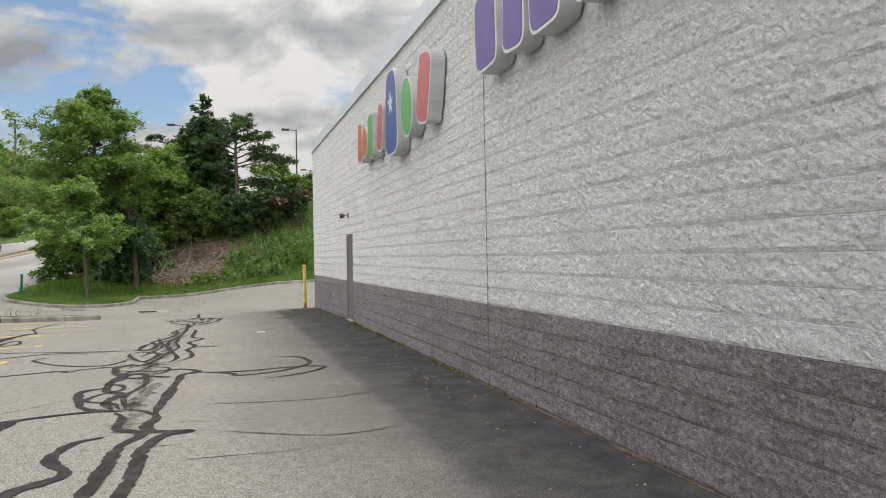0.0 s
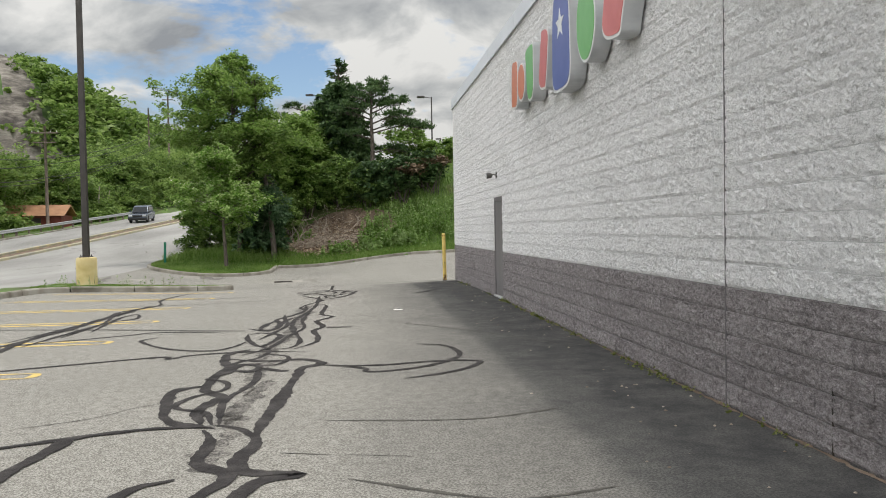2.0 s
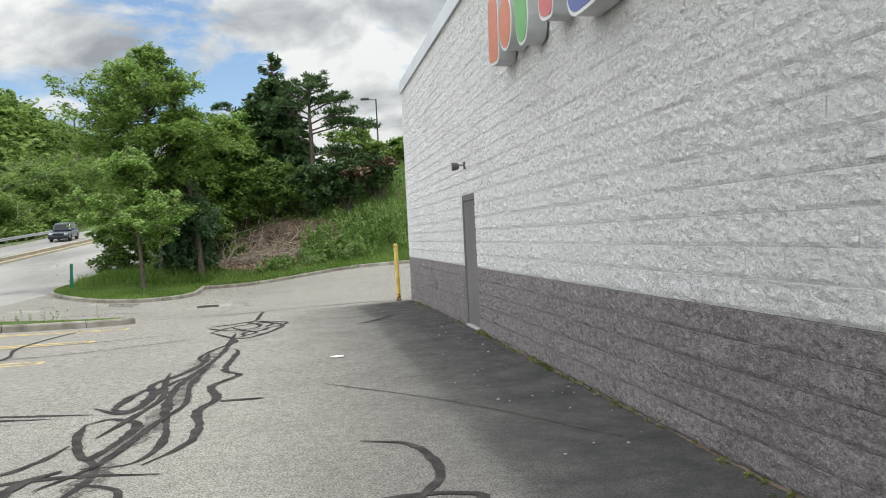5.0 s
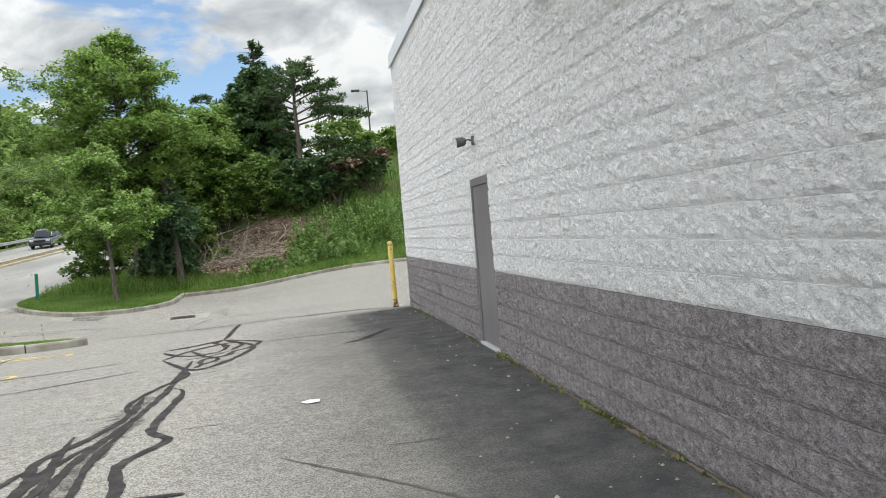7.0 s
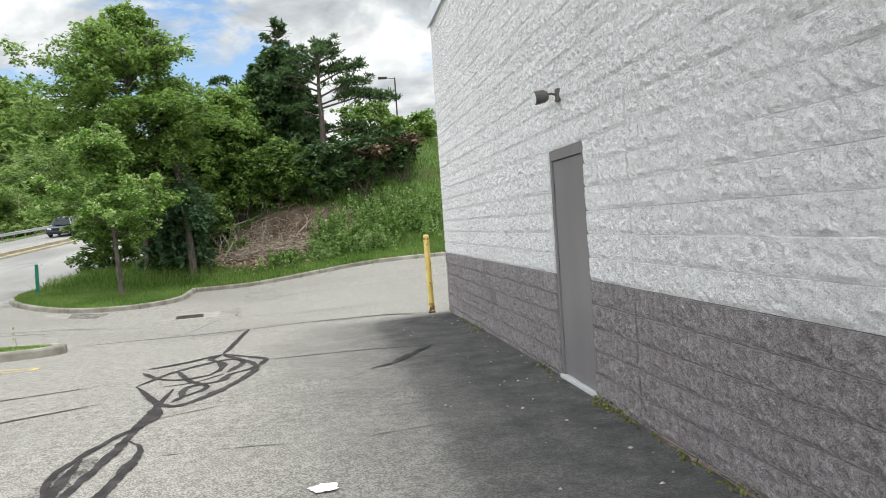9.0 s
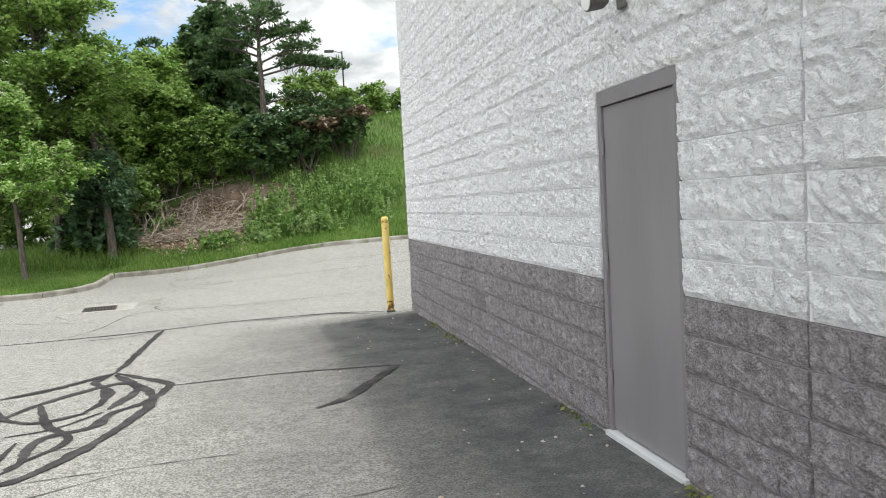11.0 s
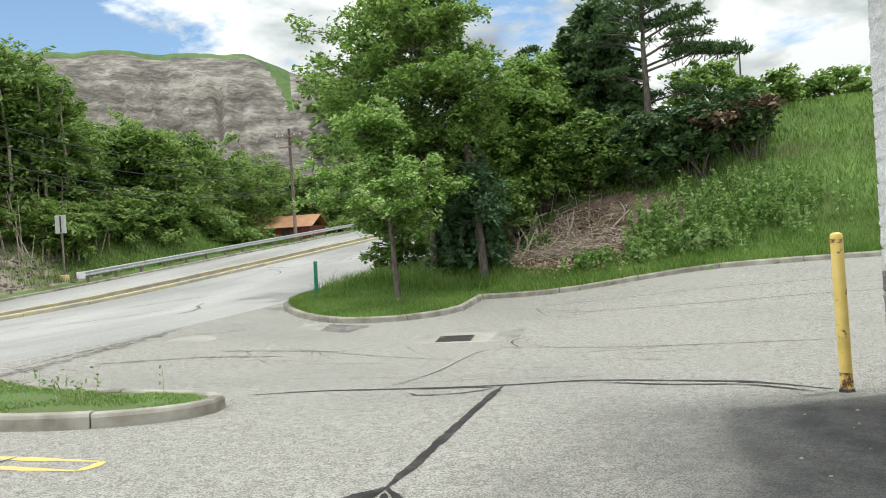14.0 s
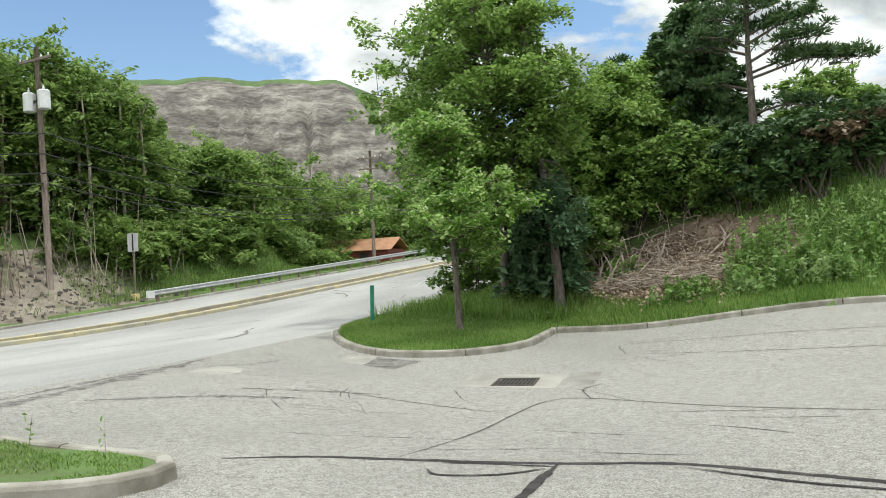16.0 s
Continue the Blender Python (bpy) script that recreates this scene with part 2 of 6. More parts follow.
M["soil"] = surf("grassy_soil", [(0.085, 0.088, 0.036), (0.085, 0.145, 0.034), (0.125, 0.195, 0.048)], 0.6, 7, 0.95, 0.8, 12, 0.5, 14)
M["dirt"] = surf("leaf_litter_dirt", [(0.10, 0.066, 0.045), (0.17, 0.122, 0.088), (0.26, 0.20, 0.15)], 1.5, 7, 0.95, 0.9, 14, 0.6, 20)
M["shale"] = surf("grey_shale", [(0.055, 0.048, 0.042), (0.15, 0.134, 0.117), (0.30, 0.275, 0.245)], 0.16, 9, 0.95, 1.0, 2.0, 0.9, 0.7, stretch=(1, 0.45, 2.6))
M["red_wall"] = surf("dark_red_siding", [(0.16, 0.035, 0.028), (0.22, 0.05, 0.04)], 1.5, 4, 0.7)
M["roof"] = surf("orange_brown_roof", [(0.32, 0.16, 0.085), (0.44, 0.24, 0.13)], 1.5, 4, 0.8)
M["paper"] = surf("white_litter", [(0.70, 0.69, 0.66), (0.82, 0.81, 0.78)], 20, 3, 0.8)
M["green_post"] = surf("green_plastic_post", [(0.01, 0.16, 0.10), (0.02, 0.22, 0.14)], 3, 3, 0.45)
M["sign_grey"] = surf("aluminium_sign_back", [(0.50, 0.50, 0.50), (0.62, 0.62, 0.62)], 2, 3, 0.5, metal=0.2)
M["white_metal"] = surf("white_transformer_paint", [(0.62, 0.63, 0.63), (0.75, 0.76, 0.76)], 3, 4, 0.5)
M["iron"] = surf("rusty_cast_iron", [(0.03, 0.026, 0.024), (0.07, 0.055, 0.045)], 9, 4, 0.75, 0.3, 60)
M["shaft_shade"] = surf("painted_shaft_shade", [(0.01, 0.01, 0.01), (0.014, 0.014, 0.014)], 3, 2, 1.0)
M["cable"] = surf("black_cable", [(0.02, 0.02, 0.02), (0.03, 0.03, 0.03)], 3, 2, 0.6)
SIGN_TRIM = surf("white_sign_trim", [(0.62, 0.62, 0.62), (0.74, 0.74, 0.75)], 4, 4, 0.5)
SIGN_SIDE = surf("grey_sign_return", [(0.40, 0.41, 0.42), (0.52, 0.53, 0.54)], 3, 4, 0.5)
SIGN = {"red": surf("faded_red_face", [(0.50, 0.12, 0.115), (0.58, 0.17, 0.16)], 2, 4, 0.35),
        "green": surf("faded_green_face", [(0.13, 0.36, 0.11), (0.19, 0.44, 0.16)], 2, 4, 0.35),
        "blue": surf("faded_blue_face", [(0.075, 0.10, 0.30), (0.11, 0.14, 0.37)], 2, 4, 0.35),
        "orange": surf("faded_orange_face", [(0.55, 0.17, 0.09), (0.62, 0.23, 0.13)], 2, 4, 0.35),
        "purple": surf("faded_purple_face", [(0.13, 0.085, 0.28), (0.19, 0.135, 0.36)], 2, 4, 0.35)}



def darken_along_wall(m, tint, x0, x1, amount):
    """A worn dark seal coat in the strip beside the wall, with a ragged edge, deepened to carry the building's shade
    too.
    """
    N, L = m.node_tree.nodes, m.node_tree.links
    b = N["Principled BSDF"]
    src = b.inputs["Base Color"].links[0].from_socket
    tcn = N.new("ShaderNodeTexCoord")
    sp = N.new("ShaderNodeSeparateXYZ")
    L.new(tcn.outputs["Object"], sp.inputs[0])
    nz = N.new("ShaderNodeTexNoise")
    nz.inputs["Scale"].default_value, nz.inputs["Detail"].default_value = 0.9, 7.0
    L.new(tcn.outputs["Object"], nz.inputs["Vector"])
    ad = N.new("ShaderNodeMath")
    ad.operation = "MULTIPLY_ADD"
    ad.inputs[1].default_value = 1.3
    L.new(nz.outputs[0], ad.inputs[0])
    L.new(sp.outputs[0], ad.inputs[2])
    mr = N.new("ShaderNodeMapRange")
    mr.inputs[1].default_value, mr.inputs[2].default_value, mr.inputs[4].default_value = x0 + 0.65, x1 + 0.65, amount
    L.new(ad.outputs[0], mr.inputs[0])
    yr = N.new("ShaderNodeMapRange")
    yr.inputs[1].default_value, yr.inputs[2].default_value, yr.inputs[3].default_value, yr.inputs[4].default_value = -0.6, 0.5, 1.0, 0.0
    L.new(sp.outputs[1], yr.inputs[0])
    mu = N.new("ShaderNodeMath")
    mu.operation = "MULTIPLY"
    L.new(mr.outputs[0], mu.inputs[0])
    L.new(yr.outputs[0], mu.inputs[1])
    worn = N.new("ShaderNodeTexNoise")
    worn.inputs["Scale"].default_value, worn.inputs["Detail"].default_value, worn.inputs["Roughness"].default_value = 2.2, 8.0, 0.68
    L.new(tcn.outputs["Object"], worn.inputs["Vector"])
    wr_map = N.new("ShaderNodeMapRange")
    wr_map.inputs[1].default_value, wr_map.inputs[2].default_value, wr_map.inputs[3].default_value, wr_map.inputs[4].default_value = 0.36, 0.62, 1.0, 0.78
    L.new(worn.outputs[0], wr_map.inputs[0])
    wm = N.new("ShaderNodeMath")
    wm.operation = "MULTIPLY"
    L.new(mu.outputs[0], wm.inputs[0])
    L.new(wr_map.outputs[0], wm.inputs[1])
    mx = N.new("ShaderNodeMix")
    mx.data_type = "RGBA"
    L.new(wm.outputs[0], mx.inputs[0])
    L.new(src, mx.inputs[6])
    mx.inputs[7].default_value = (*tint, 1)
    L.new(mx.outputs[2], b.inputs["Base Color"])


# near-black tint and broad fade put part of the wall's shade into the colour
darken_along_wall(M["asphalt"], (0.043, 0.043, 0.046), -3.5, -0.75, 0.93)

# ---- mesh helpers ----


def mesh_of(name, verts, faces):
    me = bpy.data.meshes.new(name)
    verts = np.asarray(verts, dtype=np.float32).reshape(-1, 3)
    if isinstance(faces, np.ndarray):
        k = faces.shape[1]
        me.vertices.add(len(verts))
        me.vertices.foreach_set("co", verts.ravel())
        me.loops.add(faces.size)
        me.loops.foreach_set("vertex_index", faces.astype(np.int32).ravel())
        me.polygons.add(len(faces))
        me.polygons.foreach_set("loop_start", np.arange(0, faces.size, k, dtype=np.int32))
        me.update(calc_edges=True)
    else:
        me.from_pydata([tuple(v) for v in verts.tolist()], [], faces)
        me.update()
    return me


def part(name, shape, material, parent=None, label="", smooth=False):
    """Links a bmesh, a (verts, faces) pair or a mesh as one object, under parent if given."""
    if isinstance(shape, bmesh.types.BMesh):
        me = bpy.data.meshes.new(name)
        shape.to_mesh(me)
        shape.free()
    elif isinstance(shape, tuple):
        me = mesh_of(name, *shape)
    else:
        me = shape
    if material and not me.materials:
        me.materials.append(material)
    if smooth:
        me.polygons.foreach_set("use_smooth", np.ones(len(me.polygons), dtype=bool))
    ob = new(name, me)
    if parent:
        ob.parent = parent
    if label:
        tagged(ob, label)
    return ob


def thing(name, label, category, group="", at=None, kind=""):
    e = new(name)
    if at is not None:
        e.matrix_basis = at if isinstance(at, Matrix) else Matrix.Translation(at)
    return tagged(e, label, category, group, kind)


def box(x0, x1, y0, y1, z0, z1, bevel=0.0, seg=2):
    bm = bmesh.new()
    bmesh.ops.create_cube(bm, size=1)
    bmesh.ops.transform(bm, matrix=Matrix.Translation(((x0 + x1) / 2, (y0 + y1) / 2, (z0 + z1) / 2)) @ Matrix.Diagonal((x1 - x0, y1 - y0, z1 - z0, 1)), verts=bm.verts)
    if bevel:
        bmesh.ops.bevel(bm, geom=bm.edges[:], offset=bevel, segments=seg, affect="EDGES", profile=0.6)
    return bm


def lathe(profile, sides=24, at=(0, 0, 0)):
    """A turned shape about z from (radius, height) pairs."""
    a = np.linspace(0, 2 * np.pi, sides, endpoint=False)
    v = [(at[0] + r * c, at[1] + r * s, at[2] + h) for r, h in profile for c, s in zip(np.cos(a), np.sin(a))]
    f = []
    for i in range(len(profile) - 1):
        for j in range(sides):
            k = (j + 1) % sides
            f.append((i * sides + j, i * sides + k, (i + 1) * sides + k, (i + 1) * sides + j))
    f.append(tuple(range(sides))[::-1])
    f.append(tuple(range((len(profile) - 1) * sides, len(profile) * sides)))
    return v, f


def tube(pts, radii, sides=8):
    """A tapered tube along points."""
    pts = [Vector(p) for p in pts]
    if not isinstance(radii, (list, tuple)):
        radii = [radii] * len(pts)
    v, f = [], []
    for i, p in enumerate(pts):
        d = (pts[min(i + 1, len(pts) - 1)] - pts[max(i - 1, 0)]).normalized()
        ref = Vector((0, 0, 1)) if abs(d.z) < 0.9 else Vector((1, 0, 0))
        a = d.cross(ref).normalized()
        b = d.cross(a)
        for j in range(sides):
            t = 2 * math.pi * j / sides
            v.append(p + (a * math.cos(t) + b * math.sin(t)) * radii[i])
    for i in range(len(pts) - 1):
        for j in range(sides):
            k = (j + 1) % sides
            f.append((i * sides + j, i * sides + k, (i + 1) * sides + k, (i + 1) * sides + j))
    f.append(tuple(range(sides)))
    f.append(tuple(range((len(pts) - 1) * sides, len(pts) * sides))[::-1])
    return v, f


def merged(shapes):
    V, F = [], []
    for v, f in shapes:
        o = len(V)
        V.extend(v)
        F.extend([tuple(i + o for i in q) for q in f])
    return V, F


def spline(pts, step=0.06):
    """Catmull-Rom through plan points, resampled."""
    p = np.array(pts, float)
    p = np.vstack([2 * p[0] - p[1], p, 2 * p[-1] - p[-2]])
    out = []
    for i in range(1, len(p) - 2):
        n = max(2, int(np.linalg.norm(p[i + 1] - p[i]) / step))
        for t in np.linspace(0, 1, n, endpoint=False):
            a, b, c, d = p[i - 1], p[i], p[i + 1], p[i + 2]
            out.append(0.5 * (2 * b + (c - a) * t + (2 * a - 5 * b + 4 * c - d) * t ** 2 + (3 * b - a - 3 * c + d) * t ** 3))
    out.append(p[-2])
    return np.array(out)


# ---- lie of the land ----


def step(a, b, v):
    u = np.clip((v - a) / (b - a), 0, 1)
    return u * u * (3 - 2 * u)


ROAD_LEAN = 0.083
RAIL_OFF, MEDIAN_FAR, MEDIAN_NEAR = -14.1, -7.3, -5.3


def road_off(x, y):
    """Metres to the right of the road's own axis."""
    return (x + 18) - ROAD_LEAN * (y - 20)


def paved(x, y):
    """Height of the asphalt: a shallow bowl round the drain, and a road that climbs away."""
    x, y = np.asarray(x, float), np.asarray(y, float)
    bowl = -0.55 * np.exp(-(((x + 6) / 7) ** 2 + ((y - 7.5) / 9) ** 2)) + 0.35 * step(-6, 0, x) * step(6, 14, y)
    d = y - 15.2
    climb = 0.075 * 3 * np.log1p(np.exp(np.clip(d / 3, -30, 30)))
    road = 0.018 * np.clip(x + 18, -20, 20) - 0.25 + climb
    w = step(-16.5, -12, road_off(x, y) - 18)
    return road * (1 - w) + bowl * w


def paved_z(x, y):
    return float(paved(x, y))


CURB_LINE = [(45, 17.5), (24, 16.5), (10, 15.833), (3.0, 15.5), (-2.6, 15.0), (-7.15, 14.2), (-7.2, 12.2), (-7.55, 11.3), (-8.3, 10.4), (-9.1, 9.9), (-9.9, 9.75), (-10.8, 10.1),
             (-11.7, 10.9), (-12.5, 11.95), (-13.15, 13.2), (-13.5, 14.6), (-13.6, 16.5), (-13.6, 22), (-13.4, 40), (-10, 70), (-4.5, 140)]
OUTLINE = np.array(CURB_LINE + [(-21.0, 140), (-32.0, 20), (-40.3, -80), (45, -80)], float)


def outside(x, y):
    """Signed distance to the edge of the asphalt, positive beyond it."""
    best = np.full(x.shape, 1e9)
    inside = np.zeros(x.shape, bool)
    for a, b in zip(OUTLINE, np.roll(OUTLINE, -1, 0)):
        e = b - a
        t = np.clip(((x - a[0]) * e[0] + (y - a[1]) * e[1]) / (e @ e), 0, 1)
        best = np.minimum(best, np.hypot(x - a[0] - t * e[0], y - a[1] - t * e[1]))
        cross = (a[1] > y) != (b[1] > y)
        with np.errstate(divide="ignore", invalid="ignore"):
            xi = a[0] + (y - a[1]) * e[0] / e[1]
        inside ^= cross & (x < xi)
    return np.where(inside, -best, best)


def rough(x, y, s, seed=0.0):
    return np.sin(x * s + 1.3 * np.sin(y * s * 0.7 + seed)) * np.cos(y * s * 0.9 + 0.8 * np.sin(x * s * 0.6 + seed))


def land(x, y):
    """Height of the unpaved ground."""
    x, y = np.asarray(x, float), np.asarray(y, float)
    o = road_off(x, y)
    d = outside(x, y)
    base = paved(np.clip(x, -40, 45), np.clip(y, -80, 140))
    h = base + 0.13 + 0.25 * step(0.0, 3.0, d) * step(12, 17, y)
    h = h + 5.3 * step(16.4, 26.0, y - 0.02 * x) * step(6.0, 15.0, o) + 0.12 * rough(x, y, 0.9) * step(0.5, 4, d)
    dell = step(40, 48, y) * (1 - step(72, 84, y)) * step(-14.6, -17.0, o)
    h = h - 1.4 * dell + (1 - dell) * step(-15.2, -19.0, o) * np.minimum(np.maximum(0, -15.2 - o) * 0.55, 3.6 + 0.02 * np.abs(o))
    h = h + 14 * step(70, 220, y) * (1 - step(-17, -40, o))
    h = h + (0.5 * rough(x, y, 0.22, 2) + 0.9 * rough(x, y, 0.07, 5)) * step(4, 30, d) * step(16, 30, np.abs(o))
    return np.where(d < 0.05, base - 0.45, np.where(o < -14, np.maximum(h, base - 1.3), np.maximum(h, base + 0.13)))


def axis_of(*runs):
    out = []
    for a, b, s in runs:
        out.extend(np.arange(a, b, s).tolist())
    return np.array(out + [runs[-1][1]])


def sheet(xs, ys, zf):
    X, Y = np.meshgrid(xs, ys)
    Z = zf(X, Y)
    n, m = len(xs), len(ys)
    i = np.arange(n * m).reshape(m, n)
    f = np.stack([i[:-1, :-1], i[:-1, 1:], i[1:, 1:], i[1:, :-1]], -1).reshape(-1, 4)
    return np.stack([X, Y, Z], -1).reshape(-1, 3), f


xs = axis_of((-700, -200, 40), (-200, -60, 4), (-60, -16, 1.0), (-16, -2, 0.16), (-2, 10, 0.2), (10, 14, 0.5), (14, 60, 3), (60, 700, 40))
ys = axis_of((-400, -80, 40), (-80, 9, 3), (9, 19, 0.16), (19, 32, 0.5), (32, 80, 1.5), (80, 220, 4), (220, 900, 40))
ground = tagged(part("ground", sheet(xs, ys, land), M["soil"], smooth=True), "grassy ground rising in a bank behind the lot", "ground", kind="structure")

lot_xs, lot_ys = axis_of((-13.4, 3, 0.4), (3, 45, 2)), axis_of((-80, -30, 3), (-30, 18, 0.4))
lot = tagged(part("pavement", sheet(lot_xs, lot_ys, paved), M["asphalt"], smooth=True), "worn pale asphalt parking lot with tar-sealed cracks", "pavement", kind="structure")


def lane(name, o0, o1, y0, y1, label, mat):
    os_, yy = np.linspace(o0, o1, 9), axis_of((y0, 40, 1.0), (40, y1, 3))
    O, Y = np.meshgrid(os_, yy)
    X = O - 18 + ROAD_LEAN * (Y - 20)
    if name == "road" and o1 > 0:
        edge = np.interp(Y[:, -1], [-80, 16, 22, 40, 70, 140], [-13.4, -13.4, -13.4, -13.2, -9.8, -4.3])
        X = X[:, :1] + (edge[:, None] - X[:, :1]) * np.linspace(0, 1, 9)[None, :]
    Z = paved(X, Y) + 0.0
    n, m = len(os_), len(yy)
    i = np.arange(n * m).reshape(m, n)
    f = np.stack([i[:-1, :-1], i[:-1, 1:], i[1:, 1:], i[1:, :-1]], -1).reshape(-1, 4)
    return tagged(part(name, (np.stack([X, Y, Z], -1).reshape(-1, 3), f), mat, smooth=True), label, "road", kind="structure")


near_road = lane("road", MEDIAN_NEAR, 5.0, -80, 140, "pale cracked asphalt road climbing a hill", M["road"])
lane("road", RAIL_OFF - 0.2, MEDIAN_FAR, -80, 140, "pale asphalt road lanes beyond a median", M["road"])
lane("median", MEDIAN_FAR, MEDIAN_NEAR, -80, 140, "brown gravelly median strip between the lanes", M["dirt"])

# ---- building ----
COURSE, BLOCK, WALL_TOP = 0.2032, 0.4064, 5.385
DOOR_Y0, DOOR_Y1, DOOR_H = -8.345, -7.33, 2.235
BAND = 5 * COURSE
JOINTS = [-36.9, -27.68, -18.48, -9.31, 0.0]


def core(y0, y1, z0, z1, mat, label):
    return tagged(part("wall_west", box(0.006, 0.34, y0, y1, z0, z1), mat), label, "wall", kind="structure")


wall_dark = core(-70, DOOR_Y0, -0.6, BAND, M["mortar_dark"], "split-face block wall painted brown grey at its foot")
wall_dark_b = core(DOOR_Y1, -0.012, -0.6, BAND, M["mortar_dark"], "split-face block wall painted brown grey at its foot")
wall_white = core(-70, DOOR_Y0, BAND, DOOR_H, M["mortar_white"], "split-face block wall painted white")
wall_white_b = core(DOOR_Y1, -0.012, BAND, DOOR_H, M["mortar_white"], "split-face block wall painted white")
wall_white_c = core(-70, -0.012, DOOR_H, WALL_TOP, M["mortar_white"], "split-face block wall painted white")
tagged(part("wall_north", box(0.345, 40, -0.3, 0.0, -0.6, WALL_TOP), M["block_white"]), "white block end wall", "wall", kind="structure")
tagged(part("wall_east", box(39.7, 40, -70, -0.31, -0.6, WALL_TOP), M["block_white"]), "white block rear wall", "wall", kind="structure")
tagged(part("wall_south", box(0.0, 40, -70.3, -70.01, -0.6, WALL_TOP), M["block_white"]), "white block end wall", "wall", kind="structure")
tagged(part("roof", box(0.35, 39.69, -69.9, -0.31, WALL_TOP - 0.4, WALL_TOP - 0.2), M["coping"]), "flat pale roof behind the parapet", "roof", kind="structure")


def block_shape(length, nx, nz, seed, half=False):
    """One split-face block, its foot at z = 0, running along y from 0."""
    h = (COURSE / 2 if half else COURSE) - 0.006
    L = length - 0.001
    v = []
    lip = 0.5 + 0.5 * noise.noise((seed * 4.1, 6.0, 1.0))
    for k in range(nz + 1):
        for i in range(nx + 1):
            y, z = L * i / nx, h * k / nz
            n = noise.noise((y * 11 + seed * 7.1, z * 14, seed * 3.3)) * 0.012 + noise.noise((y * 26, z * 32 + seed * 5.0, seed)) * 0.013 + noise.noise((y * 55, z * 60, seed * 2.0)) * 0.007
            tilt = noise.noise((seed * 9.7, 1.0, 2.0)) * 0.006 * (z / h - 0.5)
            if i in (0, nx):
                n *= 0.6
            x = -0.009 + n + tilt
            if k == 0:
                x = 0.003 + 0.4 * n
            elif k == nz:
                x = -0.002 - 0.014 * lip + 0.5 * n
            wob = noise.noise((y * 22 + seed, z * 30, 4.0)) * 0.0035
            v.append((x, y + (wob if 0 < i < nx else 0) + 0.0005, z + 0.002 + (wob if 0 < k < nz else 0.3 * wob)))
    f = []
    for k in range(nz):
        for i in range(nx):
            a = k * (nx + 1) + i
            f.append((a, a + nx + 1, a + nx + 2, a + 1))
    ring = [i for i in range(nx)] + [(nx) + k * (nx + 1) for k in range(nz)] + [nz * (nx + 1) + nx - i for i in range(nx)] + [(nz - k) * (nx + 1) for k in range(nz)]
    o = len(v)
    v.extend([(0.02, v[r][1], v[r][2]) for r in ring])
    for i in range(len(ring)):
        j = (i + 1) % len(ring)
        f.append((ring[i], ring[j], o + j, o + i))
    return v, f


def block_rows():
    """Every block of the west wall: start along y, foot, length, half height."""
    rows = []
    for r in range(-1, 27):
        z = r * COURSE
        for a, b in zip(JOINTS[:-1], JOINTS[1:]):
            y = a + 0.004 - (BLOCK / 2 if r % 2 else 0.0)
            while y < b - 0.03:
                y0, y1 = max(y, a + 0.004), min(y + BLOCK, b - 0.004)
                y += BLOCK
                cuts = [(y0, y1)]
                if -1 < r < 11 and y1 > DOOR_Y0 and y0 < DOOR_Y1:
                    cuts = [(y0, min(y1, DOOR_Y0)), (max(y0, DOOR_Y1), y1)]
                for c0, c1 in cuts:
                    if c1 - c0 > 0.04 and c0 > -31:
                        rows.append((c0, z, c1 - c0, r == 26))
    return rows


near_blocks, far_blocks = [], {"white": [], "dark": []}
for y0, z, length, half in block_rows():
    near = -15.0 < y0 < -4.6 and -0.01 < z < 2.25
    if near:
        near_blocks.append((y0, z, length))
    else:
        far_blocks["dark" if z < BAND - 0.01 else "white"].append((y0, z, length, half))
for tone, rows in far_blocks.items():
    shapes, cache = [], {}
    for n, (y0, z, length, half) in enumerate(rows):
        key = (round(length, 2), half, (n * 7) % 23)
        if key not in cache:
            sh = block_shape(length, 14 if length > 0.3 else 7, 7, 1.37 * key[2] + length, half)
            cache[key] = (np.array(sh[0]), sh[1])
        v, f = cache[key]
        shapes.append((list(map(tuple, v + np.array((noise.noise((y0 * 0.35, z * 3.1, 0)) * 0.005 - 0.003, y0, z)))), f))
    ob = part("blocks", merged(shapes), M["block_" + tone], wall_white_c if tone == "white" else wall_dark)
    tagged(ob, "", "", "", "stuff")

for y in JOINTS[1:-2]:
    part("control_joint", box(-0.017, 0.012, y - 0.005, y + 0.005, -0.2, WALL_TOP), M["frame"], wall_white_c, "grey sealant in a vertical joint")
part("control_joint", box(-0.012, 0.012, -19.955, -19.945, -0.1, 0.56), M["iron"], wall_dark)

# door with its frame, hinges and sill
door = tagged(thing("door_1", "flat taupe steel door, closed, in a steel frame", "door"), kind="structure")
JW = 0.05
part("door_frame", box(-0.004, 0.13, DOOR_Y0 + 0.003, DOOR_Y0 + JW, 0.0, DOOR_H - 0.10, 0.004), M["frame"], door)
part("door_frame", box(-0.004, 0.13, DOOR_Y1 - JW, DOOR_Y1 - 0.003, 0.0, DOOR_H - 0.10, 0.004), M["frame"], door)
part("door_frame", box(-0.004, 0.13, DOOR_Y0 + 0.003, DOOR_Y1 - 0.003, DOOR_H - 0.10, DOOR_H - 0.003, 0.004), M["frame"], door)
leaf = part("door_leaf", box(0.016, 0.06, DOOR_Y0 + JW + 0.004, DOOR_Y1 - JW - 0.004, 0.03, DOOR_H - 0.105, 0.003), M["door"], door, "smooth taupe painted steel leaf")
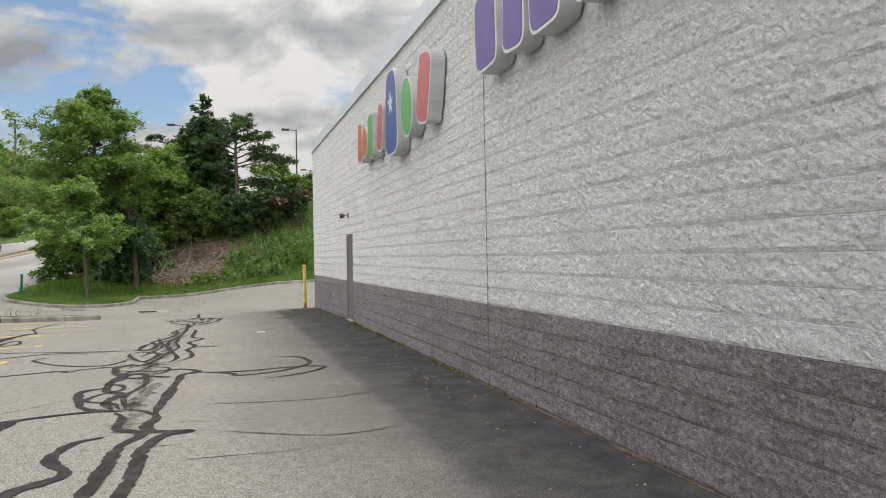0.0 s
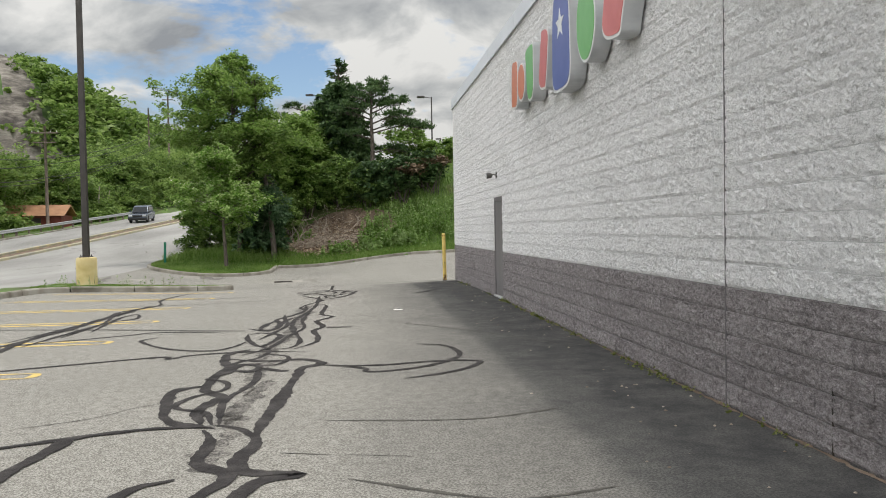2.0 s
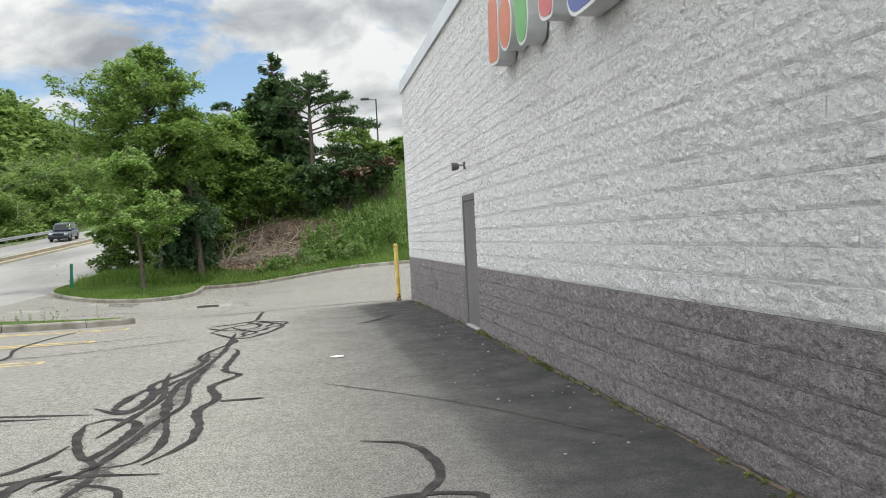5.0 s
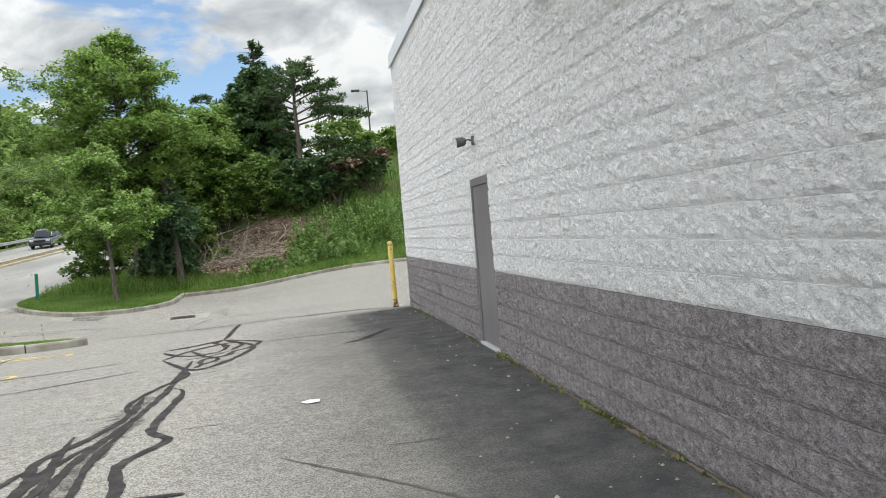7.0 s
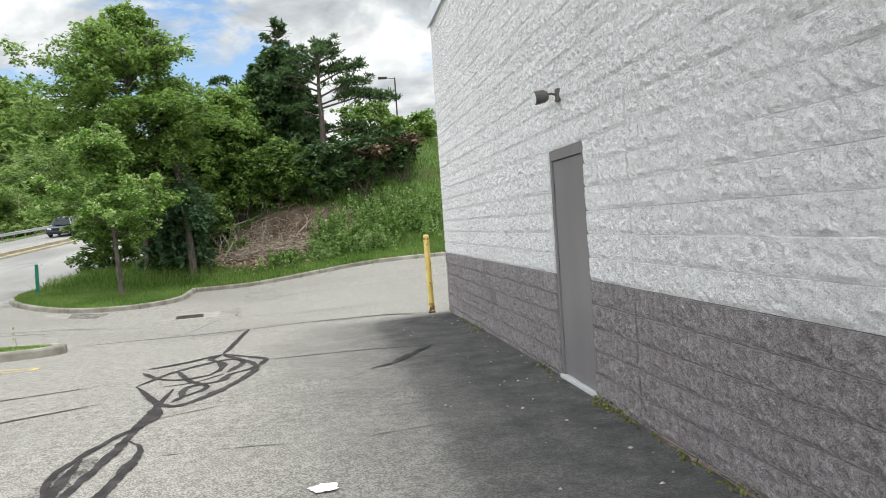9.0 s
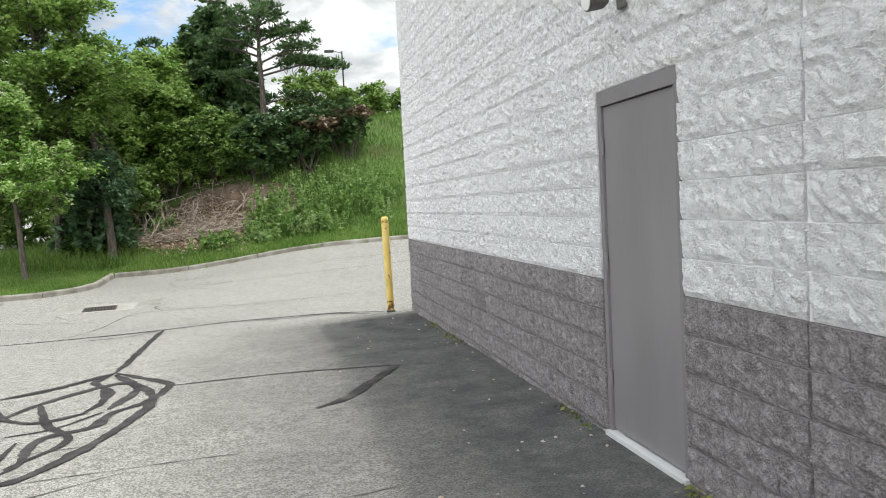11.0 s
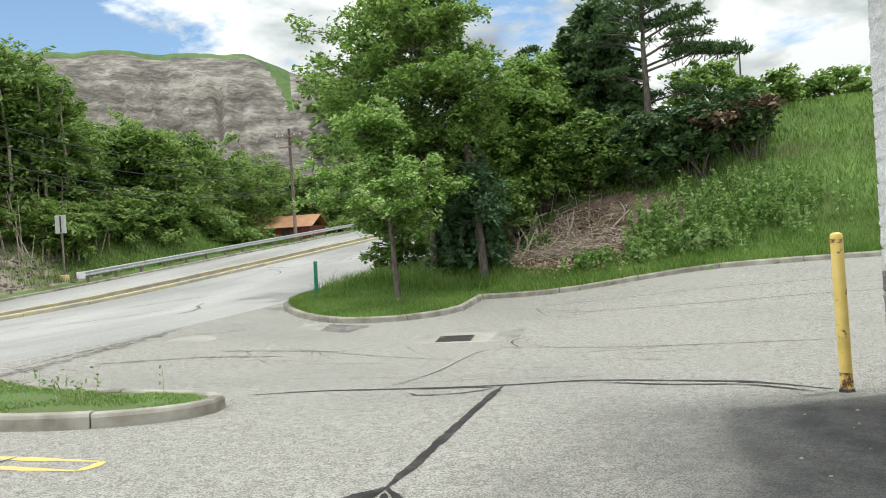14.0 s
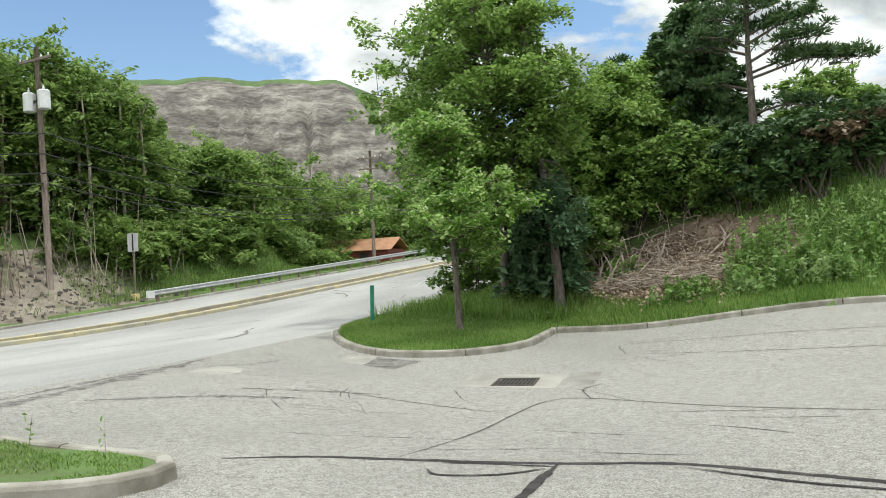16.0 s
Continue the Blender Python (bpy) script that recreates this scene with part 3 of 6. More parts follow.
for hz in (0.32, 1.08, 1.82):
    sh = lathe([(0.009, 0), (0.011, 0.004), (0.011, 0.108), (0.009, 0.112)], 10, (0.004, DOOR_Y1 - JW - 0.002, hz))
    part("hinge", sh, M["frame"], leaf)
part("lock_cover", box(0.006, 0.017, DOOR_Y1 - JW + 0.012, DOOR_Y1 - 0.012, 0.93, 0.97, 0.002), M["frame"], door)
part("sill", box(-0.035, 0.10, DOOR_Y0 + 0.004, DOOR_Y1 - 0.004, -0.03, 0.016, 0.005), M["sign_grey"], door, "worn pale metal door sill")

# coping along the parapet
coping = thing("coping", "pale grey metal coping along the parapet", "coping")
for a, b in zip([-34, -31, -28, -25, -22, -19, -16, -13, -10, -7, -4, -1], [-31, -28, -25, -22, -19, -16, -13, -10, -7, -4, -1, 0.06]):
    bm = box(-0.045, 0.40, a + 0.004, b - 0.004, WALL_TOP, WALL_TOP + 0.31, 0.012)
    part("coping_panel", bm, M["coping"], coping)
    part("drip_edge", box(-0.062, -0.046, a + 0.004, b - 0.004, WALL_TOP - 0.02, WALL_TOP + 0.03, 0.004), M["coping"], coping)

# wall lamp over the door
lamp = thing("wall_lamp", "small bronze floodlight on a short arm over the door", "lamp", at=Matrix.Translation((0.0, -7.78, 2.72)) @ Matrix.Scale(0.8, 4))
part("wall_plate", box(-0.045, -0.006, -0.055, 0.055, -0.075, 0.075, 0.008), M["lamp_metal"], lamp)
part("arm", tube([(-0.04, 0, 0.0), (-0.10, 0, 0.02), (-0.16, 0, 0.01)], 0.014, 10), M["lamp_metal"], lamp)
head = part("lamp_head", merged([lathe([(0.02, 0.0), (0.05, 0.01), (0.075, 0.05), (0.082, 0.16), (0.078, 0.17)], 18)]), M["lamp_metal"], lamp, smooth=False)
head.matrix_basis = Matrix.Translation((-0.14, 0, 0.0)) @ Euler((0, radians(-98), 0)).to_matrix().to_4x4()
part("lens", lathe([(0.07, 0.171), (0.068, 0.176), (0.03, 0.18)], 18), SIGN_TRIM, head)

# ---- raised sign shapes on the wall ----


def blob(kind, w, h):
    """Plain outlines, w along the wall and h up, from the lower middle."""
    a = np.linspace(0, 2 * np.pi, 40, endpoint=False)
    if kind == "oval":
        return [(0.5 * w * np.cos(t), h / 2 + 0.5 * h * np.sin(t)) for t in a]
    if kind == "bar":
        return [(0.5 * w * np.sign(np.cos(t)) * abs(np.cos(t)) ** 0.35, h / 2 + 0.5 * h * np.sign(np.sin(t)) * abs(np.sin(t)) ** 0.35) for t in a]
    if kind == "wedge":
        return [((0.22 + 0.28 * (1 + np.sin(t)) / 2) * w * np.sign(np.cos(t)) * abs(np.cos(t)) ** 0.5, h / 2 + 0.5 * h * np.sign(np.sin(t)) * abs(np.sin(t)) ** 0.4) for t in a]
    if kind == "arch":
        return [((0.5 - 0.18 * (1 + np.sin(t)) / 2) * w * np.sign(np.cos(t)) * abs(np.cos(t)) ** 0.5, h / 2 + 0.5 * h * np.sign(np.sin(t)) * abs(np.sin(t)) ** 0.55) for t in a]
    return [(0.42 * w * np.sign(np.cos(t)) * abs(np.cos(t)) ** 0.5 + 0.09 * w * np.sin(2 * np.pi * (0.5 + 0.5 * np.sin(t))), h / 2 + 0.5 * h * np.sign(np.sin(t)) * abs(np.sin(t)) ** 0.5) for t in a]


def slab(outline, x0, x1):
    n = len(outline)
    v = [(x0, y, z) for y, z in outline] + [(x1, y, z) for y, z in outline]
    f = [tuple(range(n)), tuple(range(n, 2 * n))[::-1]] + [(i, i + n, (i + 1) % n + n, (i + 1) % n) for i in range(n)]
    return v, f


def inset(outline, d):
    o = np.array(outline)
    c = o.mean(0)
    size = np.abs(o - c).max(0)
    return [tuple(p) for p in c + (o - c) * (1 - d / size)]


def star(r):
    return [((r if i % 2 == 0 else 0.42 * r) * math.sin(math.pi * i / 5), (r if i % 2 == 0 else 0.42 * r) * math.cos(math.pi * i / 5)) for i in range(10)]


def sign_shape(y, z, w, h, lean, kind, tone, label):
    e = thing("sign_shape", label, "sign", "raised shapes on the wall", at=pose(0, y, z, lean, 0, 0))
    o = blob(kind, w, h)
    part("return", slab(o, -0.04, -0.255), SIGN_SIDE, e, "grey metal return")
    part("trim", slab(o, -0.2555, -0.262), SIGN_TRIM, e, "white edge trim")
    part("face", slab(inset(o, 0.035), -0.2625, -0.270), SIGN[tone], e)
    for k in (-0.2, 0.2):
        part("stand_off", tube([(-0.041, k * w, 0.3 * h), (0.0, k * w, 0.3 * h)], 0.012, 6), SIGN_SIDE, e)
    return e


sign_shape(-11.02, 3.68, 0.50, 0.86, 5, "bar", "orange", "faded orange raised bar shape on the wall")
sign_shape(-11.62, 3.72, 0.58, 0.66, 0, "oval", "orange", "faded orange raised oval shape on the wall")
sign_shape(-12.32, 3.62, 0.72, 0.92, -4, "wedge", "green", "faded green raised wedge shape on the wall")
sign_shape(-13.18, 3.64, 0.58, 0.92, 6, "wave", "red", "faded red raised wavy shape on the wall")
blue_arch = sign_shape(-14.22, 3.44, 1.12, 1.52, 0, "arch", "blue", "tall faded blue raised arch shape with a white star")
part("star", slab([(y, z + 0.92) for y, z in star(0.22)], -0.2705, -0.276), SIGN_TRIM, blue_arch, "white star")
sign_shape(-15.42, 3.58, 0.78, 1.0, -4, "oval", "green", "faded green raised oval shape on the wall")
sign_shape(-16.42, 3.62, 0.86, 1.08, 6, "wave", "red", "faded red raised wavy shape on the wall")
for k, kind in enumerate(("bar", "arch", "bar", "bar", "bar", "wave")):
    sign_shape(-19.28 - 0.82 * k - (0.0 if k < 3 else 0.02), 3.76, 0.72 if k != 3 else 0.42, 0.92, 3 if k % 2 else -2, kind, "purple", "faded purple raised shape with white trim on the wall")

# ---- yellow bollard at the corner ----
bz = paved_z(-0.33, 0.17)
bollard = thing("bollard", "chipped yellow steel bollard at the building corner", "bollard", at=pose(-0.33, 0.17, bz, 0.6, -0.9, 0))
part("post", lathe([(0.058, -0.05), (0.058, 1.50), (0.052, 1.525), (0.03, 1.54)], 24), M["yellow"], bollard, smooth=False)
part("rust_band", lathe([(0.0585, 0.0), (0.0592, 0.03), (0.0592, 0.15), (0.0585, 0.19)], 24), M["rust"], bollard, "flaking rust round the foot")
part("cap_ring", lathe([(0.060, 1.44), (0.061, 1.45), (0.061, 1.47), (0.060, 1.48)], 24), M["rust"], bollard, "rusty band under the cap")
part("collar", lathe([(0.075, 0.0), (0.07, 0.015), (0.062, 0.03)], 20), M["tar"], bollard, "tar round the foot")

# ---- curbs, islands ----


def curb_run(name, pts, width, top, label, piece=1.8, mat=None, side=1.0, skip=0.012):
    """Separate curb stones along a plan line; the stones lie to the left of the line for side = 1."""
    e = thing(name, label, "curb", kind="structure")
    line = spline(pts, 0.12)
    s = np.r_[0, np.cumsum(np.hypot(*np.diff(line, axis=0).T))]
    n = max(1, int(s[-1] / piece))
    for k in range(n):
        a, b = s[-1] * k / n + skip, s[-1] * (k + 1) / n - skip
        u = np.linspace(a, b, max(2, int((b - a) / 0.3) + 1))
        x, y = np.interp(u, s, line[:, 0]), np.interp(u, s, line[:, 1])
        tx, ty = np.gradient(x), np.gradient(y)
        ln = np.hypot(tx, ty)
        nx, ny = -ty / ln * side, tx / ln * side
        jig = 0.012 * noise.noise((k * 3.3, len(pts), 0.5))
        v, f = [], []
        prof = [(0.0, -0.12), (0.012, top * 0.75), (0.03, top - 0.008), (0.05, top), (width - 0.02, top), (width, top - 0.02), (width, -0.12)]
        for i in range(len(u)):
            z = paved_z(x[i], y[i])
            for d, h in prof:
                v.append((x[i] + nx[i] * d, y[i] + ny[i] * d, z + h + jig))
        m = len(prof)
        for i in range(len(u) - 1):
            for j in range(m - 1):
                f.append((i * m + j, i * m + j + 1, (i + 1) * m + j + 1, (i + 1) * m + j))
        f.append(tuple(range(m)))
        f.append(tuple(range((len(u) - 1) * m, len(u) * m))[::-1])
        part("curb_stone", (v, f), mat or M["curb"], e)
    return e


curb_run("curb", CURB_LINE[:6], 0.16, 0.15, "weathered concrete curb along the grass bank", 2.2, side=-1.0)
curb_run("curb", CURB_LINE[5:7], 0.16, 0.15, "weathered concrete curb along the grass bank", 2.2, side=-1.0)
curb_run("curb", CURB_LINE[6:19], 0.16, 0.15, "weathered rounded concrete curb round the grass island", 2.0, side=-1.0)
for off, mat in ((MEDIAN_NEAR, M["curb_yellow"]), (MEDIAN_FAR, M["curb_yellow"])):
    pts = [(off - 18 + ROAD_LEAN * (y - 20), y) for y in range(-40, 110, 15)]
    curb_run("median_curb", pts, 0.22, 0.15, "faded yellow concrete curb of the road median", 3.0, mat, side=1.0 if off == MEDIAN_NEAR else -1.0)
pts = [(RAIL_OFF + 0.3 - 18 + ROAD_LEAN * (y - 20), y) for y in range(-40, 60, 12)]
curb_run("road_curb", pts, 0.2, 0.12, "weathered concrete curb at the far road edge", 3.0, M["curb"], side=1.0)

ISLAND = [(-12.2, 1.05), (-11.2, 0.9), (-9.8, 0.5), (-8.5, 0.45), (-7.5, 0.4), (-7.05, 0.02), (-7.08, -0.55), (-7.55, -1.05), (-8.4, -1.4), (-9.6, -1.55), (-11.6, -1.7), (-12.1, -3.2), (-12.2, -10.0), (-12.3, -26.0)]
island_curb = curb_run("island_curb", ISLAND, 0.17, 0.16, "worn concrete curb round the lamp island", 1.7, side=-1.0)


def fan_sheet(poly, lift, n=14):
    """A patch inside a plan outline, draped on the land."""
    o = np.array(poly)
    c = o.mean(0)
    v, f = [], []
    rings = np.linspace(1, 0.05, n)
    for r in rings:
        for p in o:
            q = c + (p - c) * r
            v.append((q[0], q[1], paved_z(*q) + lift + 0.03 * (1 - r) + 0.015 * rough(q[0], q[1], 3.0)))
    m = len(o)
    for i in range(n - 1):
        for j in range(m):
            k = (j + 1) % m
            f.append((i * m + j, i * m + k, (i + 1) * m + k, (i + 1) * m + j))
    return v, f


island_plan = spline([(-12.6, 0.95), (-11.2, 0.78), (-9.8, 0.38), (-8.5, 0.33), (-7.6, 0.28), (-7.2, -0.05), (-7.22, -0.5), (-7.65, -0.92), (-8.45, -1.26), (-9.6, -1.42), (-12.6, -1.55), (-12.9, 0.0), (-12.6, 0.95)], 0.3)[:-1]
tagged(part("island", fan_sheet(island_plan, 0.12), M["soil"], smooth=True), "grassy soil filling the lamp island", "ground", kind="structure")
strip = spline([(-13.3, -1.2), (-12.35, -1.6), (-12.4, -10), (-12.5, -26), (-13.4, -26), (-13.35, -10), (-13.3, -1.2)], 0.8)[:-1]
tagged(part("island", fan_sheet(strip, 0.12, 4), M["soil"], smooth=True), "grassy strip between the lot and the road", "ground", kind="structure")

# ---- things on the asphalt ----


def ribbon(pts, width, lift, wob=0.35, seed=0.0, thick=0.0):
    line = spline(pts, 0.045)
    d = np.gradient(line, axis=0)
    n = np.stack([-d[:, 1], d[:, 0]], -1) / np.maximum(np.hypot(*d.T), 1e-6)[:, None]
    v, f = [], []
    m = len(line)
    for i in range(m):
        u = i / max(m - 1, 1)
        taper = min(1.0, 0.25 + 6 * u, 0.25 + 6 * (1 - u))
        w = width * taper * (1 + wob * noise.noise((line[i, 0] * 2.3 + seed, line[i, 1] * 2.3, seed)))
        for s in (-0.5, 0.5):
            rag = 1 + 1.1 * wob * noise.noise((line[i, 0] * 8 + 5 * s, line[i, 1] * 8, seed)) + 0.8 * wob * noise.noise((line[i, 0] * 24, line[i, 1] * 24 + 9 * s, seed))
            x, y = line[i] + n[i] * w * s * max(rag, 0.15)
            v.append((x, y, paved_z(x, y) + lift))
    for i in range(m - 1):
        f.append((2 * i, 2 * i + 1, 2 * i + 3, 2 * i + 2))
    return v, f


TAR_UPPER = [
    [(-4.08, -5.8), (-4.02, -8.09), (-4.08, -9.66), (-4.24, -11.18), (-4.16, -12.44), (-3.96, -13.68), (-4.05, -14.38), (-4.43, -14.43)],
    [(-3.98, -8.11), (-3.8, -8.58), (-3.82, -10.24), (-3.6, -10.77), (-3.85, -11.44), (-3.7, -12.13), (-3.82, -12.71), (-3.73, -13.35), (-3.74, -13.96), (-3.98, -14.48)],
    [(-4.22, -8.55), (-4.18, -9.6), (-4.34, -10.39), (-4.56, -11.03), (-4.42, -11.75), (-4.54, -12.53), (-4.9, -12.17)],
    [(-4.79, -12.92), (-4.71, -13.48), (-4.48, -14.13), (-4.36, -13.91), (-4.29, -13.12), (-4.59, -12.76), (-4.79, -12.92)],
    [(-4.56, -11.2), (-4.67, -11.79), (-4.67, -12.35), (-4.44, -12.31), (-4.42, -11.43), (-4.25, -10.63)],
    [(-4.58, -5.4), (-3.85, -6.82), (-3.26, -5.01), (-3.67, -3.75), (-4.28, -4.39), (-4.58, -5.4)]]
TAR_MIDDLE = [
    [(-4.54, -14.44), (-4.76, -14.74), (-4.71, -15.4), (-4.55, -15.89), (-4.61, -16.16), (-4.73, -16.38)],
    [(-4.5, -15.95), (-4.33, -16.05), (-4.26, -15.82), (-4.35, -15.61), (-4.5, -15.61), (-4.53, -15.84)],
    [(-4.77, -15.08), (-4.28, -15.37), (-3.79, -15.34), (-3.56, -15.66), (-3.77, -15.93), (-3.79, -16.41), (-3.84, -17.2), (-3.9, -18.35), (-3.91, -18.93)],
    [(-4.24, -15.83), (-4.09, -15.98), (-3.9, -16.09)],
    [(-4.63, -16.76), (-4.92, -16.97), (-4.8, -17.86), (-4.65, -18.25), (-4.26, -18.5)],
    [(-4.66, -15.86), (-4.64, -16.92), (-4.42, -17.32), (-4.52, -17.84), (-4.4, -18.35)]]
TAR_NEAR = [
    [(-4.27, -18.4), (-4.04, -18.58), (-3.88, -18.94), (-3.94, -19.33), (-3.87, -19.64), (-3.51, -19.78), (-3.75, -19.87), (-3.89, -20.45), (-3.89, -21.23), (-3.95, -22.4), (-4.0, -25)],
    [(-4.34, -18.54), (-4.22, -18.91), (-4.21, -19.42), (-3.96, -19.72), (-4.1, -20.23), (-4.13, -21.14), (-4.2, -22.3), (-4.2, -25)],
    [(-4.28, -19.75), (-4.51, -19.91), (-4.6, -20.33), (-4.56, -20.62), (-4.4, -20.93), (-4.45, -21.14), (-4.59, -21.25), (-4.72, -21.48), (-4.9, -22.5)]]
TAR_LOOPS = [
    [(-9.5, -11.2), (-7.13, -11.76), (-6.06, -12.1), (-4.84, -12.46)],
    [(-8.5, -13.6), (-6.77, -12.62), (-6.26, -12.31), (-5.2, -12.5)],
    [(-6.1, -12.9), (-6.24, -13.29), (-5.67, -14.12), (-5.06, -14.41), (-4.81, -14.1), (-4.71, -13.68)],
    [(-7.6, -15.6), (-5.69, -14.83), (-5.46, -14.97), (-5.21, -14.73), (-4.51, -14.61), (-3.8, -14.76)],
    [(-3.61, -15.76), (-3.36, -15.85), (-2.92, -15.93), (-2.15, -15.78), (-1.74, -15.89), (-1.87, -16.22), (-2.19, -16.53), (-2.66, -16.77)],
    [(-2.37, -14.4), (-2.0, -14.63), (-1.89, -15.17), (-1.93, -15.52), (-2.09, -15.8), (-2.34, -16.07), (-2.69, -16.27), (-3.04, -16.31), (-3.07, -16.1), (-3.45, -15.87)],
    [(-3.66, -12.32), (-3.22, -12.35)],
    [(-4.27, -18.45), (-4.6, -18.43), (-4.92, -18.47), (-5.42, -18.66), (-7.0, -19.4)]]
TAR_CORNER = [
    [(-7.3, 0.95), (-6.48, 1.3), (-5.67, 1.4), (-3.99, 1.5), (-2.99, 1.6), (-1.94, 1.27), (-1.1, 0.9), (-0.42, 0.3)],
    [(-3.99, 1.5), (-3.97, 0.19), (-3.91, -2.03), (-3.91, -3.0)],
    [(-3.91, -3.0), (-3.26, -3.95), (-3.2, -4.22), (-3.31, -4.8), (-3.54, -5.13), (-3.6, -5.54), (-3.93, -5.79), (-3.89, -6.38), (-3.94, -6.6)],
    [(-3.91, -3.0), (-4.0, -3.52), (-3.78, -4.08), (-3.72, -4.67), (-3.8, -4.97)],
    [(-3.88, -3.14), (-3.52, -4.0), (-3.5, -4.38), (-3.6, -4.95)],
    [(-0.94, -4.34), (-1.33, -5.04), (-1.59, -5.54), (-1.86, -5.78)],
    [(-3.91, -3.0), (-4.34, -3.63), (-4.77, -3.96)]]
TAR_LEFT = [
    [(-4.9, -18.5), (-5.27, -18.6), (-5.33, -18.9), (-5.42, -19.5), (-5.38, -20.4), (-5.5, -22.5)],
    [(-7.87, -14.6), (-7.99, -12.59), (-7.83, -11.42), (-7.78, -9.53), (-7.59, -8.71)],
    [(-8.3, -14.5), (-7.95, -12.2), (-7.84, -10.0), (-7.62, -7.35)]]
TAR_EXTRA = [
    [(-4.5, -10.2), (-4.42, -11.0), (-4.3, -11.9), (-4.42, -12.8), (-4.55, -13.5)],
    [(-4.05, -9.9), (-4.1, -11.2), (-4.0, -12.3), (-4.15, -13.2), (-4.3, -14.3), (-4.6, -14.9)],
    [(-4.6, -13.9), (-4.3, -14.5), (-4.35, -15.1), (-4.6, -15.5), (-4.65, -16.3)],
    [(-4.35, -14.8), (-4.0, -15.1), (-4.05, -15.6), (-4.3, -15.7)],
    [(-4.3, -15.5), (-4.2, -16.6), (-4.35, -17.5), (-4.25, -18.4)],
    [(-4.75, -16.4), (-4.5, -16.6), (-4.45, -17.0), (-4.7, -17.3), (-4.75, -17.7), (-4.45, -17.95), (-4.3, -18.4)],
    [(-4.1, -6.6), (-3.95, -7.3), (-4.15, -8.0), (-4.3, -8.9), (-4.15, -9.6)],
    [(-4.3, -4.4), (-4.0, -5.3), (-3.7, -5.9), (-3.95, -6.5)],
    [(-4.75, -4.3), (-4.45, -4.9), (-4.1, -5.2), (-3.75, -5.0)]]
TAR_THIN = [
    [(-5.1, 1.05), (-4.9, 0.85), (-4.4, 0.95), (-4.05, 1.25)], [(-2.9, 1.45), (-2.0, 1.0), (-1.2, 0.75), (-0.6, 0.2)],
    [(-3.22, -4.13), (-2.08, -4.13), (-0.94, -4.34)],
    [(-4.26, -5.59), (-3.9, -5.46), (-3.62, -5.02)],
    [(-5.07, 1.35), (-4.59, 1.38), (-3.97, 1.36)],
    [(-4.9, -5.0), (-6.5, -5.6), (-9, -6.0)],
    [(-4.7, -6.3), (-6.3, -7.2), (-8.2, -7.7)]]
TAR_STALLS = [
    [(-7.7, -2.4), (-7.82, -5.66), (-7.49, -7.22), (-7.68, -8.45), (-7.77, -10.23), (-8.2, -13.0)],
    [(-7.36, -12.0), (-7.53, -9.98), (-7.39, -9.35), (-7.19, -10.14), (-7.52, -10.83), (-7.8, -13.5)],
    [(-7.36, -7.17), (-7.71, -8.19), (-7.87, -9.12), (-7.56, -10.71), (-7.6, -12.6)]]
FINE_CRACKS = [
    [(-5.6, 1.5), (-5.35, 3.0), (-5.32, 4.44), (-5.19, 5.6), (-4.57, 5.9), (-2.28, 4.8), (0.56, 3.9)],
    [(-4.85, 10.7), (-5.01, 12.2), (-2.28, 11.7), (-0.02, 11.2), (4, 11.0)],
    [(-4.8, 10.8), (-1.25, 9.6), (1.51, 9.3), (5, 9.1)],
    [(-9.5, 6.0), (-7.2, 5.2), (-5.4, 4.5)], [(-4.6, 5.9), (-4.9, 6.8), (-4.7, 7.4)],
    [(-3.4, -18.4), (-2.2, -18.55), (-1.4, -18.3)], [(-3.2, -19.9), (-2.3, -20.4), (-1.6, -20.3)], [(-2.6, -11.8), (-1.4, -13.3), (-0.3, -15.2)]]
seals = 0
for group, width in ((TAR_UPPER, 0.09), (TAR_MIDDLE, 0.115), (TAR_NEAR, 0.12), (TAR_EXTRA, 0.07), (TAR_LEFT, 0.11), (TAR_LOOPS, 0.065), (TAR_CORNER, 0.095), (TAR_THIN, 0.04), (TAR_STALLS, 0.07)):
    for pts in group:
        seals += 1
        part("tar_seal", ribbon(pts, width, 0.004 + 0.0007 * (seals % 9), 0.4, seals * 1.7), M["tar"], lot)
for k, pts in enumerate(FINE_CRACKS):
    part("crack", ribbon(pts, 0.034, 0.004, 0.7, 40 + k), M["crack"], lot)
# scuffed seal smeared between the lines
for k in range(9):
    y = -9.5 - 1.15 * k
    part("tar_smear", ribbon([(-4.15 + 0.12 * math.sin(k * 2.1), y + 1.0), (-4.22 + 0.1 * math.sin(k), y), (-4.2, y - 0.9)], 0.17, 0.0030, 0.9, 70 + k), M["smear"], lot)


def stall_line(y, x0=-6.75, x1=-11.6):
    """A parking line: two worn strokes joined at the end."""
    for dy in (0.0, 0.30):
        part("stall_line", ribbon([(x0, y + dy), ((x0 + x1) / 2, y + dy + 0.02), (x1, y + dy)], 0.12, 0.0035, 0.12, y), M["line"], lot)
    part("stall_line", ribbon([(x0 + 0.02, y), (x0 + 0.06, y + 0.15), (x0 + 0.02, y + 0.30)], 0.10, 0.0038, 0.1, y), M["line"], lot)


for y in (-2.75, -5.55, -8.3, -10.85, -13.4, -15.95, -18.5, -21.1):
    stall_line(y)


